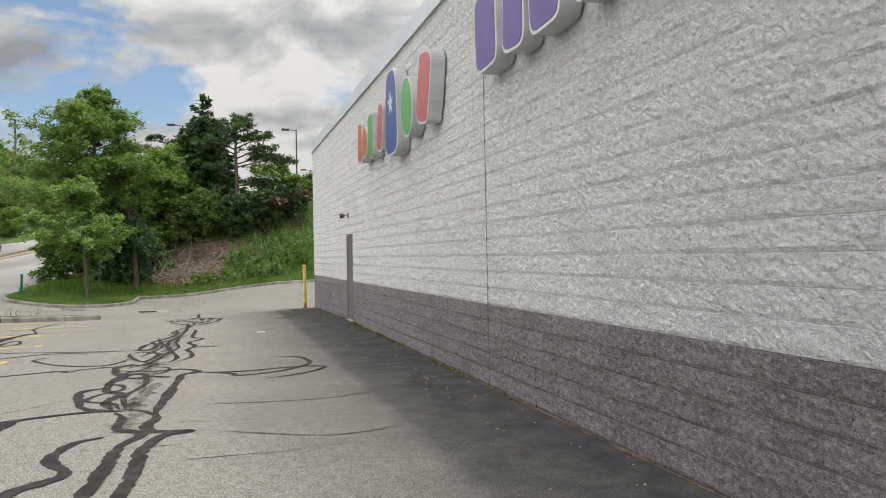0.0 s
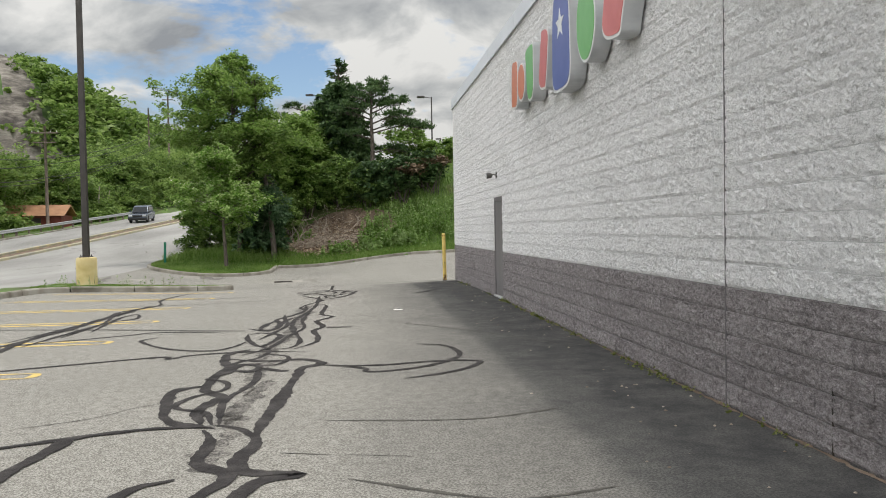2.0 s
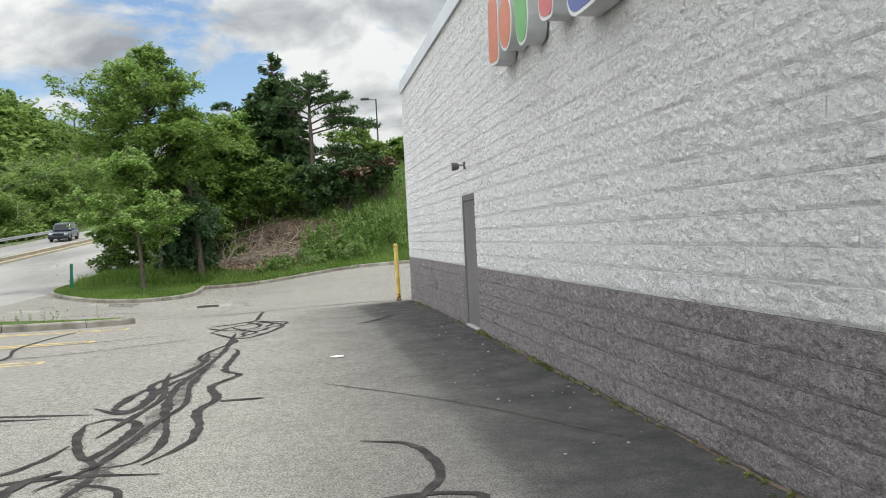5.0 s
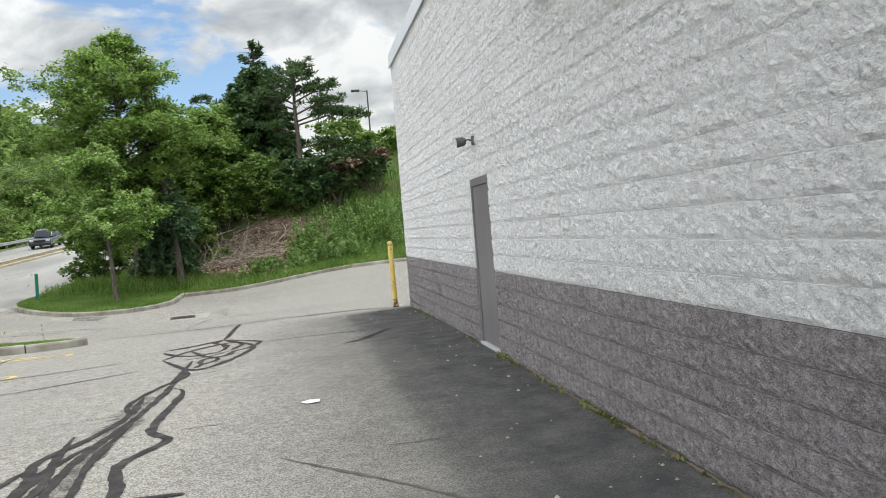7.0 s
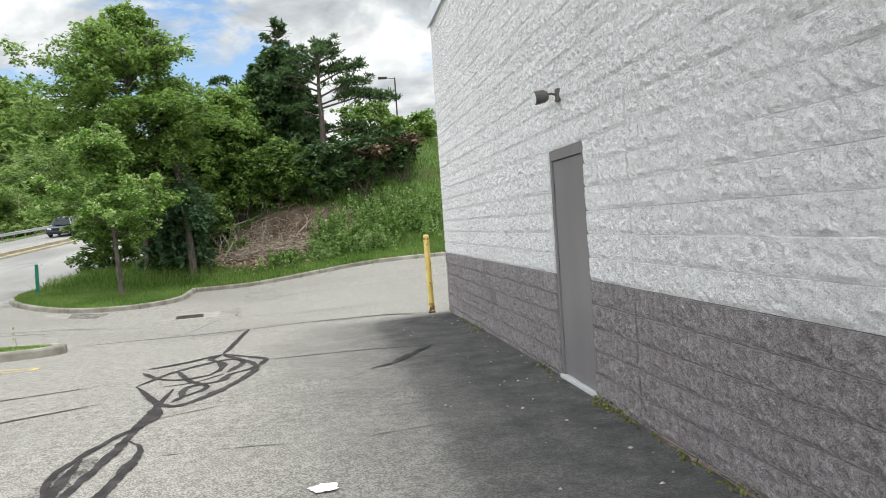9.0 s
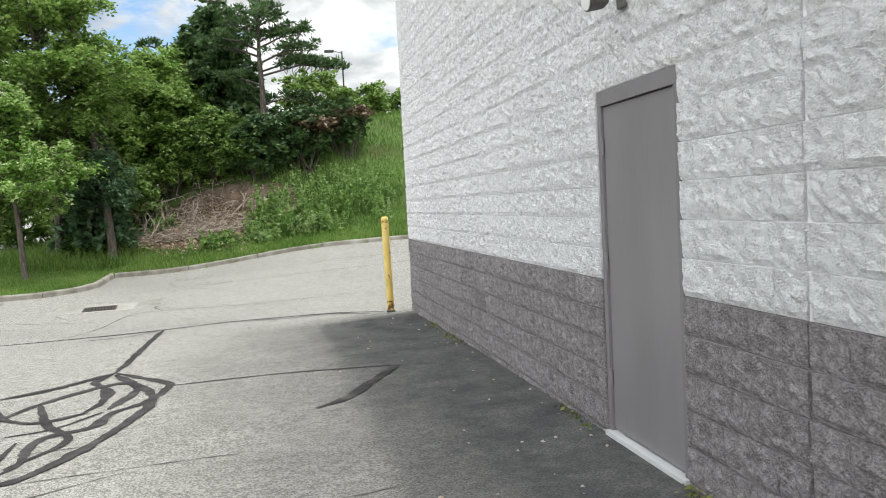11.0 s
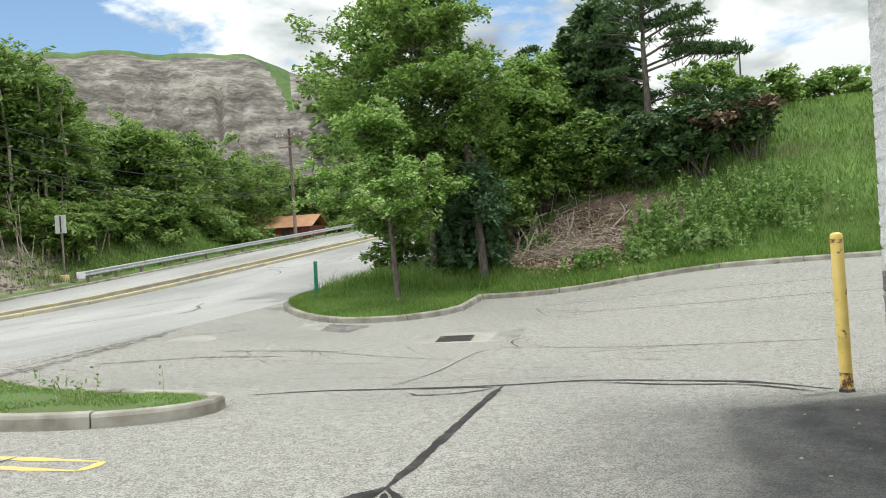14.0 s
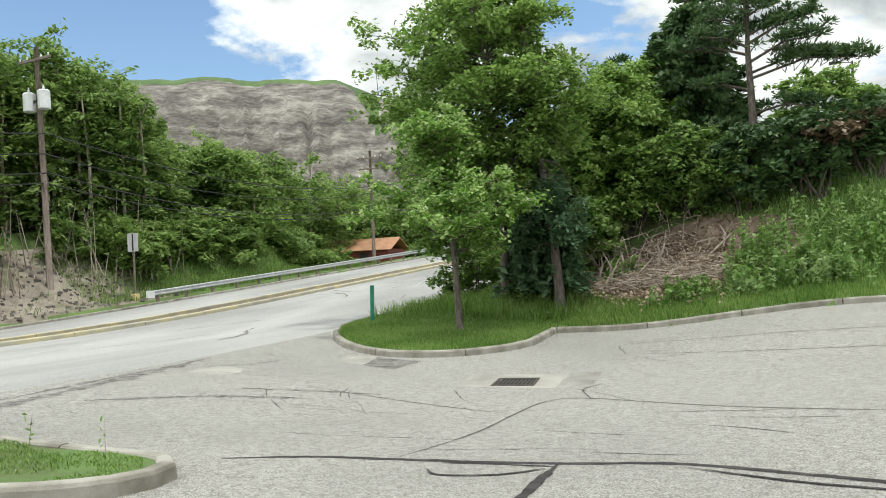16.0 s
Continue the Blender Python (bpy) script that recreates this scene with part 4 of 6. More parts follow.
def wander(x, y, heading, length, seed):
    """Plan points of a crack that wanders from a start."""
    pts, a = [(x, y)], heading
    for i in range(max(3, int(length / 0.35))):
        a += 0.55 * noise.noise((seed * 3.1, i * 0.9, 2.0)) + 0.25 * noise.noise((seed, i * 3.0, 5.0))
        x, y = x + 0.35 * math.cos(a), y + 0.35 * math.sin(a)
        pts.append((x, y))
    return pts


crack_rng = random.Random(5)
for k in range(34):
    x, y = crack_rng.uniform(-12.5, -1.0), crack_rng.uniform(1.8, 13.0)
    if float(outside(np.array([x]), np.array([y]))[0]) > -1.2:
        continue
    pts = [p for p in wander(x, y, crack_rng.choice((0.05, 0.1, 2.2, 3.0)), crack_rng.uniform(0.8, 3.0), k) if float(outside(np.array([p[0]]), np.array([p[1]]))[0]) < -0.1]
    if len(pts) > 3:
        part("crack", ribbon(pts, 0.014, 0.0036, 1.2, 90 + k), M["crack"], lot)
for k in range(22):
    x, y = crack_rng.uniform(-6.5, -0.6), crack_rng.uniform(-24, -3)
    part("crack", ribbon(wander(x, y, crack_rng.uniform(-0.3, 0.3), crack_rng.uniform(0.5, 1.8), 50 + k), 0.010, 0.0036, 1.3, 130 + k), M["crack"], lot)
for k in range(26):
    y = crack_rng.uniform(8, 60)
    x = crack_rng.uniform(-21.5, -14.5) + ROAD_LEAN * (y - 20)
    pts = [p for p in wander(x, y, crack_rng.choice((0.1, 1.5, 1.65, 3.0)), crack_rng.uniform(1.0, 5.0), 90 + k) if -5.0 < road_off(*p) < 3.6]
    if len(pts) > 3:
        part("crack", ribbon(pts, crack_rng.uniform(0.03, 0.10), 0.006, 1.0, 170 + k), M["smear" if k % 3 else "crack"], near_road)

# asphalt patches by the drain and the island


def asphalt_patch(corners, mat, lift, label):
    """A straight-cut patch between four plan corners, draped on the lot."""
    a, b, c, d = (np.array(q) for q in corners)
    v, f, n = [], [], 9
    for i in range(n):
        for j in range(n):
            p, q = i / (n - 1), j / (n - 1)
            x, y = (a * (1 - p) + b * p) * (1 - q) + (d * (1 - p) + c * p) * q
            if i in (0, n - 1) or j in (0, n - 1):
                x, y = x + 0.05 * noise.noise((x * 5, y * 5, 1.0)), y + 0.05 * noise.noise((x * 5, y * 5, 2.0))
            v.append((x, y, paved_z(x, y) + lift))
    for i in range(n - 1):
        for j in range(n - 1):
            f.append((i * n + j, i * n + j + 1, (i + 1) * n + j + 1, (i + 1) * n + j))
    part("asphalt_patch", (v, f), mat, lot, label)


asphalt_patch([(-7.15, 6.9), (-7.3, 8.3), (-5.55, 8.6), (-5.4, 7.0)], M["collar"], 0.0025, "pale concrete collar round the drain")
asphalt_patch([(-5.38, 7.0), (-5.5, 8.7), (-4.95, 8.75), (-4.85, 7.1)], M["patch"], 0.0028, "darker grey asphalt patch")
asphalt_patch([(-9.8, 8.5), (-10.0, 9.6), (-8.9, 9.5), (-9.0, 8.3)], M["smear"], 0.0028, "dark oily asphalt patch by the island")
asphalt_patch([(-10.5, 8.7), (-10.7, 9.6), (-10.02, 9.62), (-9.85, 8.6)], M["collar"], 0.0030, "pale broken concrete patch by the island")
asphalt_patch([(-12.3, 6.2), (-12.3, 7.3), (-11.5, 7.0), (-11.4, 6.3)], M["collar"], 0.0026, "worn tan patch at the lot mouth")
for k, (pts, w) in enumerate((([(-12.2, 1.6), (-12.5, 3.6), (-12.85, 5.6), (-13.2, 8.0)], 0.26), ([(-12.7, 2.4), (-12.95, 4.6), (-13.1, 6.6)], 0.12), ([(-11.6, 3.2), (-10.2, 4.4), (-8.8, 4.9)], 0.16),
                              ([(-12.5, 6.9), (-11.9, 7.6), (-11.6, 8.4)], 0.07), ([(-10.4, 5.2), (-9.0, 5.6), (-7.9, 5.7)], 0.10))):
    part("tar_smear", ribbon(pts, w, 0.0032, 1.1, 210 + k), M["smear"], lot)

dz = paved_z(-6.25, 7.55)
drain = thing("storm_drain", "rusty iron storm drain grate in the asphalt", "drain", at=pose(-6.25, 7.55, dz + 0.004, 0, 0, 8))
# solid near-black block under the bars: its colour paints the shaft's shade
part("pit", box(-0.33, 0.33, -0.36, 0.36, -0.10, 0.002), M["shaft_shade"], drain)
for a, b, c, d in ((-0.37, 0.37, 0.36, 0.42), (-0.37, 0.37, -0.42, -0.36), (-0.37, -0.32, -0.36, 0.36), (0.32, 0.37, -0.36, 0.36)):
    part("grate_frame", box(a, b, c, d, -0.05, 0.014, 0.003), M["iron"], drain)
for i in range(9):
    x = -0.28 + 0.07 * i
    part("grate_bar", box(x - 0.014, x + 0.014, -0.36, 0.36, -0.03, 0.012, 0.002), M["iron"], drain)
part("grate_bar", box(-0.32, 0.32, -0.02, 0.02, -0.03, 0.011, 0.002), M["iron"], drain)

litter = thing("litter", "flattened white paper litter on the asphalt", "litter", at=pose(-2.37, -9.9, paved_z(-2.37, -9.9) + 0.004, 0, 0, 20))
bm = bmesh.new()
bmesh.ops.create_grid(bm, x_segments=10, y_segments=6, size=1)
for v in bm.verts:
    a = (1 - 0.3 * abs(v.co.x * v.co.y)) * (1 + 0.5 * noise.noise((v.co.x * 1.5, v.co.y * 1.5, 3)))
    v.co = Vector((v.co.x * 0.10 * a, v.co.y * 0.075 * a, 0.008 + 0.008 * noise.noise((v.co.x * 3, v.co.y * 3, 1))))
part("paper", bm, M["paper"], litter)

# crumbs of stone, bark and leaf along the wall
crumb_rng = random.Random(9)
crumbs = []
for k in range(150):
    x, y = -0.08 - abs(crumb_rng.gauss(0, 0.7)), crumb_rng.uniform(-24, -0.5)
    r = crumb_rng.uniform(0.006, 0.02)
    z = paved_z(x, y)
    a = crumb_rng.uniform(0, 6.28)
    q = [(math.cos(a + i * 1.57) * r * crumb_rng.uniform(0.6, 1.4), math.sin(a + i * 1.57) * r * crumb_rng.uniform(0.4, 1.0)) for i in range(4)]
    crumbs.append(([(x + u, y + w, z + 0.002) for u, w in q] + [(x + 0.3 * u, y + 0.3 * w, z + r * 0.7) for u, w in q], [(0, 1, 5, 4), (1, 2, 6, 5), (2, 3, 7, 6), (3, 0, 4, 7), (4, 5, 6, 7)]))
tagged(part("debris", merged(crumbs), M["dead_wood"]), "crumbs of stone and dry leaf on the asphalt", "debris", kind="stuff")

# lamp post on its concrete foot
lz = paved_z(-11.5, 0.1)
post = thing("lamp_post", "dark square steel lamp post on a faded yellow concrete foot", "lamp post", at=pose(-11.5, 0.1, lz))
part("foot", lathe([(0.30, -0.1), (0.305, 0.9), (0.29, 0.985), (0.25, 1.0)], 28), M["yellow_base"], post, "faded yellow round concrete foot")
part("base_plate", box(-0.16, 0.16, -0.16, 0.16, 1.0, 1.03, 0.006), M["dark_metal"], post)
for sx in (-1, 1):
    for sy in (-1, 1):
        part("bolt", lathe([(0.018, 1.03), (0.018, 1.075), (0.01, 1.085)], 8, (0.12 * sx, 0.12 * sy, 0)), M["iron"], post)
bm = box(-0.09, 0.09, -0.09, 0.09, 1.03, 9.5, 0.012)
for v in bm.verts:
    s = 1 - 0.02 * v.co.z
    v.co.x, v.co.y = v.co.x * s, v.co.y * s
part("pole", bm, M["dark_metal"], post)

gz = paved_z(-12.65, 14.45) + 0.13
marker = thing("marker_post", "flat green plastic marker post in the grass", "post", at=pose(-12.65, 14.45, gz, 0, 1.5, 25))
part("blade", box(-0.06, 0.06, -0.012, 0.012, -0.1, 1.05, 0.006), M["green_post"], marker)
part("marker_tip", box(-0.058, 0.058, -0.0125, 0.0125, 1.051, 1.10, 0.006), M["green_post"], marker)

# ---- plants ----
rng = np.random.default_rng(11)


def unit(n):
    v = rng.normal(size=(n, 3))
    return v / np.linalg.norm(v, axis=1, keepdims=True)


def leaf_quads(centres, normals, size, long=1.7, along=None):
    """Pointed four-cornered leaves at the centres, lightly folded."""
    n = len(centres)
    ref = unit(n) if along is None else along
    a = ref - (ref * normals).sum(1, keepdims=True) * normals
    a /= np.maximum(np.linalg.norm(a, axis=1, keepdims=True), 1e-6)
    b = np.cross(normals, a)
    s = (size * rng.uniform(0.65, 1.3, (n, 1))) / 2
    fold = normals * s * 0.25
    v = np.stack([centres - a * s * long, centres + b * s + fold, centres + a * s * long, centres - b * s + fold], 1)
    f = np.arange(4 * n).reshape(n, 4)
    return v.reshape(-1, 3), f


def clumps(centres, radii, per, size, flat=0.75, up=0.7, long=1.7):
    """Leaves gathered in drooping sprays round the centres, each spray a tilted tongue of foliage."""
    c0 = np.asarray(centres, float)
    n = len(c0)
    a = rng.uniform(0, 2 * np.pi, n)
    dip = rng.uniform(-0.45, 0.25, n)
    out = np.stack([np.cos(a) * np.cos(dip), np.sin(a) * np.cos(dip), np.sin(dip)], 1)
    side = np.stack([-np.sin(a), np.cos(a), rng.normal(size=n) * 0.3], 1)
    side /= np.linalg.norm(side, axis=1, keepdims=True)
    top = np.cross(out, side)
    c, out, side, top = (np.repeat(q, per, 0) for q in (c0, out, side, top))
    r = np.repeat(np.asarray(radii, float), per)[:, None]
    m = len(c)
    u = rng.uniform(-1.0, 1.35, (m, 1))
    w = rng.normal(size=(m, 1)) * 0.42 * np.sqrt(np.clip(1.4 - np.abs(u), 0.05, 1))
    h = rng.normal(size=(m, 1)) * 0.26 * flat
    pos = c + (out * u + side * w + top * h) * r
    pos[:, 2:] -= 0.22 * r * u * u
    nrm = 0.75 * unit(m) + top * up + np.array([0, 0, 0.3])
    nrm /= np.linalg.norm(nrm, axis=1, keepdims=True)
    along = out + side * np.sign(w) * 0.7 + 0.5 * unit(m)
    return leaf_quads(pos, nrm, size, long, along)


def lobes(n, centre, rad, jitter=0.25, low=-0.6, taper=0.0):
    """Points over an uneven ellipsoid."""
    d = unit(n * 3)
    d = d[d[:, 2] > low][:n]
    k = np.array([1 + jitter * 1.6 * noise.noise((p[0] * 1.7 + centre[0], p[1] * 1.7, p[2] * 1.7 + centre[1])) for p in d])
    p = d * np.array(rad) * (k * rng.uniform(0.35, 1.0, len(d)) ** 0.5)[:, None]
    p[:, :2] *= (1 - taper * (p[:, 2] / rad[2] + 0.35))[:, None]
    return np.array(centre) + p


def land_z(x, y):
    return float(land(np.array([x]), np.array([y]))[0])


def on_land(x, y, sink=0.0):
    return (x, y, land_z(x, y) - sink)


def grown_tree(label, base, height, profile, first, boughs, mat, leaf, per, trunk_r=0.11, lean=(0, 0), spray=0.42, density=3.2, rise=(0.15, 0.55), extra=None, side_pull=(0, 0), bow=0.0):
    """A tree grown bough by bough; profile gives reach at shares of the height above the lowest bough."""
    e = thing("tree", label, "tree", at=base)
    axis = lambda h: Vector((lean[0] * h / height + bow * math.sin(h * 0.8), lean[1] * h / height, h))
    hs = np.linspace(-0.3, height, 9)
    shapes = [tube([axis(h) for h in hs], [max(trunk_r * 1.15 * (1 - 0.92 * max(h, 0) / height), 0.012) for h in hs], 10)]
    cen, rad = [], []
    for i in range(boughs):
        u = (i + rng.uniform(0, 1)) / boughs
        h = first + (height - first) * u * 0.97
        reach = float(np.interp(u, [q[0] for q in profile], [q[1] for q in profile])) * rng.uniform(0.55, 1.12)
        a = 2.4 * i + rng.normal() * 0.35
        d = Vector((math.cos(a), math.sin(a), 0))
        b = axis(h)
        tip = b + d * reach + Vector((side_pull[0] * reach, side_pull[1] * reach, reach * rng.uniform(*rise)))
        mid = b.lerp(tip, 0.5) + Vector((rng.normal() * 0.08, rng.normal() * 0.08, 0.10 * reach))
        br = max(trunk_r * 0.42 * (1 - 0.6 * u), 0.012)
        shapes.append(tube([b, mid, tip], [br, br * 0.6, br * 0.2], 6))
        for k in range(2 + int(reach * density)):
            t = rng.uniform(0.28, 1.05)
            p = b.lerp(mid, t * 2) if t < 0.5 else mid.lerp(tip, t * 2 - 1)
            q = p + Vector((-d.y, d.x, 0)) * rng.normal() * 0.27 * reach * (1.15 - 0.6 * t) + Vector((0, 0, rng.normal() * 0.14 + 0.06))
            if k % 2 == 0:
                shapes.append(tube([p, p.lerp(q, 0.5) + Vector((0, 0, 0.05)), q], [0.013, 0.009, 0.004], 4))
            cen.append(tuple(q))
            rad.append(spray * rng.uniform(0.6, 1.25))
    part("trunk", merged(shapes), M["bark"], e, smooth=True)
    part("crown", clumps(cen, rad, per, leaf, 0.8), mat, e)
    if extra:
        c = np.array(cen)[rng.random(len(cen)) < 0.55]
        part("blossom", clumps(c + np.array([0, 0, 0.12]), np.full(len(c), spray * 0.7), 9, leaf * 0.62, 0.4, long=1.0), extra, e, "cream flower clusters")
    return e


# the flowering small tree on the island, a wide low layer under a narrow leader
grown_tree("small tree with layered pale leaves and cream blossom on grass", on_land(-9.5, 13.35), 5.7,
           [(0, 1.6), (0.12, 2.7), (0.34, 2.2), (0.44, 0.4), (0.64, 0.5), (0.80, 1.4), (1, 0.5)], 2.0, 40, M["leaf_pale"], 0.085, 70, 0.085, (-0.3, 0.1), 0.34, 4.6, (0.12, 0.42), M["blossom"])
# the tall tree behind it
grown_tree("tall full-crowned green broadleaf tree behind the island", on_land(-9.4, 16.9), 10.6,
           [(0, 2.4), (0.2, 3.4), (0.48, 3.6), (0.66, 2.7), (0.82, 1.7), (1, 0.5)], 3.4, 76, M["leaf"], 0.10, 66, 0.13, (-0.3, 0.2), 0.46, 4.0, (0.10, 0.55), None, (-0.13, 0), 0.12)
grown_tree("slim broadleaf tree with a bright green crown on the bank", on_land(-7.2, 22.6), 5.9, [(0, 1.7), (0.5, 2.0), (0.8, 1.2), (1, 0.4)], 0.9, 52, M["leaf"], 0.12, 70, 0.1, (0.3, 0), 0.46, 4.0)
grown_tree("slim broadleaf tree with a bright green crown on the bank", on_land(-6.0, 24.4), 5.0, [(0, 1.5), (0.5, 1.7), (0.8, 1.0), (1, 0.4)], 0.6, 36, M["leaf_pale"], 0.12, 66, 0.08, (0, 0), 0.44, 4.0)
grown_tree("young broadleaf tree with pale green leaves on the bank", on_land(-8.7, 25.5), 6.6, [(0, 1.6), (0.5, 1.8), (0.8, 1.1), (1, 0.4)], 0.8, 40, M["leaf_mid"], 0.13, 66, 0.09, (0, 0), 0.46, 4.0)

# the slim dying conifer with a bare leaning top and green low growth
e = thing("tree", "slim half-dead leaning tree with bare top and drooping low greenery", "tree", at=on_land(-7.55, 16.3))
shapes = [tube([(0.02, 0, -0.3), (0, 0, 0.6), (-0.15, 0.1, 2.5), (-0.55, 0.2, 5.5), (-0.8, 0.3, 8.0), (-0.85, 0.3, 10.2)], [0.17, 0.145, 0.12, 0.085, 0.05, 0.012], 10)]
tips = []
for k in range(46):
    h = rng.uniform(2.0, 9.4)
    a, r = rng.uniform(0, 6.28), 0.25 + 1.5 * (1 - h / 10.5)
    x0 = -0.1 * h
    shapes.append(tube([(x0, 0.03 * h, h), (x0 + 0.5 * r * math.cos(a), 0.5 * r * math.sin(a), h - 0.05 * r), (x0 + r * math.cos(a), r * math.sin(a), h - 0.5 * r)], [0.018, 0.011, 0.004], 5))
    tips.append((x0 + r * math.cos(a), r * math.sin(a), h - 0.5 * r))
part("trunk", merged(shapes), M["bark"], e, smooth=True)
low = lobes(60, (-0.25, 0.2, 2.5), (1.15, 1.0, 1.2), low=-0.8)
part("crown", clumps(low, np.full(len(low), 0.36), 110, 0.075, 0.9, long=2.6), M["needle_blue"], e)
mid = lobes(46, (-0.7, 0.1, 5.6), (0.75, 0.7, 2.6), low=-1)
part("upper_growth", clumps(mid, np.full(len(mid), 0.38), 40, 0.13, 0.9), M["leaf_mid"], e)


def conifer(label, base, height, radius, mat, tiers, needle, bare_top=0.0, start=0.12, droop=0.35, power=0.85):
    e = thing("conifer", label, "tree", at=base)
    shapes = [tube([(0, 0, -0.3), (0, 0, height * 0.5), (0.05, 0, height)], [0.17, 0.1, 0.015], 9)]
    cen, nor, alo = [], [], []
    for t in range(tiers):
        u = t / (tiers - 1)
        h = height * (start + (1 - start) * u)
        r = radius * (1 - u) ** power + 0.15
        n = int(7 + 9 * (1 - u))
        bare = u > 1 - bare_top
        for k in range(n):
            a = 2 * math.pi * (k + rng.uniform(-0.4, 0.4)) / n + t * 1.3
            rr = r * rng.uniform(0.6, 1.12)
            d = np.array([math.cos(a), math.sin(a), 0])
            tip = np.array([0, 0, h]) + d * rr + np.array([0, 0, -droop * rr + (0.5 * rr if bare else 0)])
            if bare or k % 3 == 0:
                shapes.append(tube([(0, 0, h), tuple((np.array([0, 0, h]) + tip) / 2 + np.array([0, 0, 0.05])), tuple(tip)], [0.02, 0.013, 0.004], 5))
            if bare and rng.random() < 0.85:
                continue
            m = int(24 + 34 * rr)
            s = rng.uniform(0.12, 1.0, m) ** 0.7
            p = np.array([0, 0, h]) + (tip - np.array([0, 0, h])) * s[:, None]
            side = np.array([-d[1], d[0], 0])
            w = rng.normal(size=m) * 0.20 * rr * (1.1 - s)
            cen.append(p + side * w[:, None] + np.stack([np.zeros(m), np.zeros(m), rng.normal(size=m) * 0.09 - 0.05], 1))
            nor.append(unit(m) * 0.7 + np.array([0, 0, 0.7]))
            alo.append(np.tile(d, (m, 1)) + side * np.sign(w)[:, None] * 0.6 + rng.normal(size=(m, 3)) * 0.25)
    part("trunk", merged(shapes), M["bark"], e, smooth=True)
    nor = np.concatenate(nor)
    nor /= np.linalg.norm(nor, axis=1, keepdims=True)
    part("crown", leaf_quads(np.concatenate(cen), nor, needle, 2.6, np.concatenate(alo)), mat, e)
    return e


conifer("dark blue-green spruce in the shade of the tall tree", on_land(-8.3, 17.4), 5.4, 1.3, M["needle_blue"], 18, 0.12, 0.0, 0.16, 0.3, 0.7)
sz = land_z(-4.2, 25.2)
conifer("dark green spruce with a bare dead top on the bank", (-4.2, 25.2, sz), 12.3 - sz, 2.8, M["needle"], 28, 0.14, 0.15, 0.03, 0.3, 0.6)


def tufted_pine(label, base, height, boughs, mat, needle=0.17, trunk_r=0.16):
    """An open pine: bare trunk and flat tufted boughs, each (height, heading, reach, rise)."""
    e = thing("pine", label, "tree", at=base)
    shapes = [tube([(0, 0, -0.3), (0.05, 0, height * 0.35), (0.0, 0.05, height * 0.7), (0.1, 0, height)], [trunk_r, trunk_r * 0.8, trunk_r * 0.55, 0.03], 9)]
    cen = []
    for h, head_deg, reach, rise in boughs:
        a = radians(head_deg)
        d = Vector((math.cos(a), math.sin(a), 0))
        b = Vector((0, 0, h))
        tip = b + d * reach + Vector((0, 0, rise))
        shapes.append(tube([b, b.lerp(tip, 0.5) + Vector((0, 0, 0.1 * reach)), tip], [0.055, 0.035, 0.012], 6))
        for s in np.linspace(0.35, 1.0, max(3, int(reach * 2.6))):
            for _ in range(3):
                q = b.lerp(tip, s) + Vector((rng.normal() * 0.26, rng.normal() * 0.26, 0.08 + abs(rng.normal()) * 0.12 + 0.1 * reach * (1 - abs(2 * s - 1))))
                cen.append(tuple(q))
                shapes.append(tube([b.lerp(tip, s * 0.9), q], [0.014, 0.005], 4))
    cen = np.array(cen)
    per = 62
    c = np.repeat(cen, per, 0)
    d = unit(len(c)) + np.array([0, 0, 0.45])
    d /= np.linalg.norm(d, axis=1, keepdims=True)
    pos = c + d * rng.uniform(0.04, 0.26, (len(c), 1)) * np.array([1.25, 1.25, 0.8])
    nor = np.cross(d, unit(len(c)))
    nor /= np.maximum(np.linalg.norm(nor, axis=1, keepdims=True), 1e-6)
    part("trunk", merged(shapes), M["bark"], e, smooth=True)
    part("crown", leaf_quads(pos, nor, needle * 0.32, 3.8, d), mat, e)
    return e


pz = land_z(-2.2, 22.6)
boughs = [(2.0, 10, 2.2, 0.1), (2.9, 190, 1.6, 0.2), (3.3, 0, 3.6, 0.25), (3.5, 20, 3.0, 0.5), (3.9, 330, 2.6, 0.3), (4.2, 175, 2.4, 0.5), (4.5, 200, 1.6, 0.4), (4.6, 350, 2.0, 0.5),
          (4.9, 10, 1.8, 0.5), (5.0, 90, 1.4, 0.4), (5.2, 180, 1.2, 0.5), (5.4, 270, 1.2, 0.4), (5.6, 30, 1.2, 0.5), (5.8, 160, 0.9, 0.4), (6.0, 320, 0.9, 0.4), (6.1, 60, 0.6, 0.4)]
ph = 10.3 - pz
tufted_pine("open dark pine with flat tufted boughs on the bank", (-2.2, 22.6, pz), ph, [(h * ph / 6.4, a, r, s) for h, a, r, s in boughs], M["needle"])
tufted_pine("small dark pine bough cluster behind the spruce", on_land(-6.6, 27.5), 6.6, [(4.6, 170, 1.8, 0.3), (5.2, 200, 1.5, 0.4), (5.6, 60, 1.2, 0.3), (5.9, 330, 1.1, 0.3), (6.2, 180, 1.3, 0.2)], M["needle"])


def shrub(label, x, y, w, h, mat, n, per, leaf, lift=0.0, clump_r=0.4):
    e = thing("shrub", label, "shrub", at=on_land(x, y))
    cl = lobes(n, (0, 0, h * 0.5 + lift), (w / 2, w / 2 * 0.85, h * 0.5), low=-0.9)
    stems = [tube([(rng.normal() * 0.15, rng.normal() * 0.15, -0.2), tuple(np.array(q) * 0.5), tuple(q)], [0.03, 0.02, 0.006], 5) for q in cl[:9]]
    part("woody_stem", merged(stems), M["bark"], e)
    part("foliage", clumps(cl, rng.uniform(0.7, 1.2, len(cl)) * clump_r, per, leaf), mat, e)
    return e


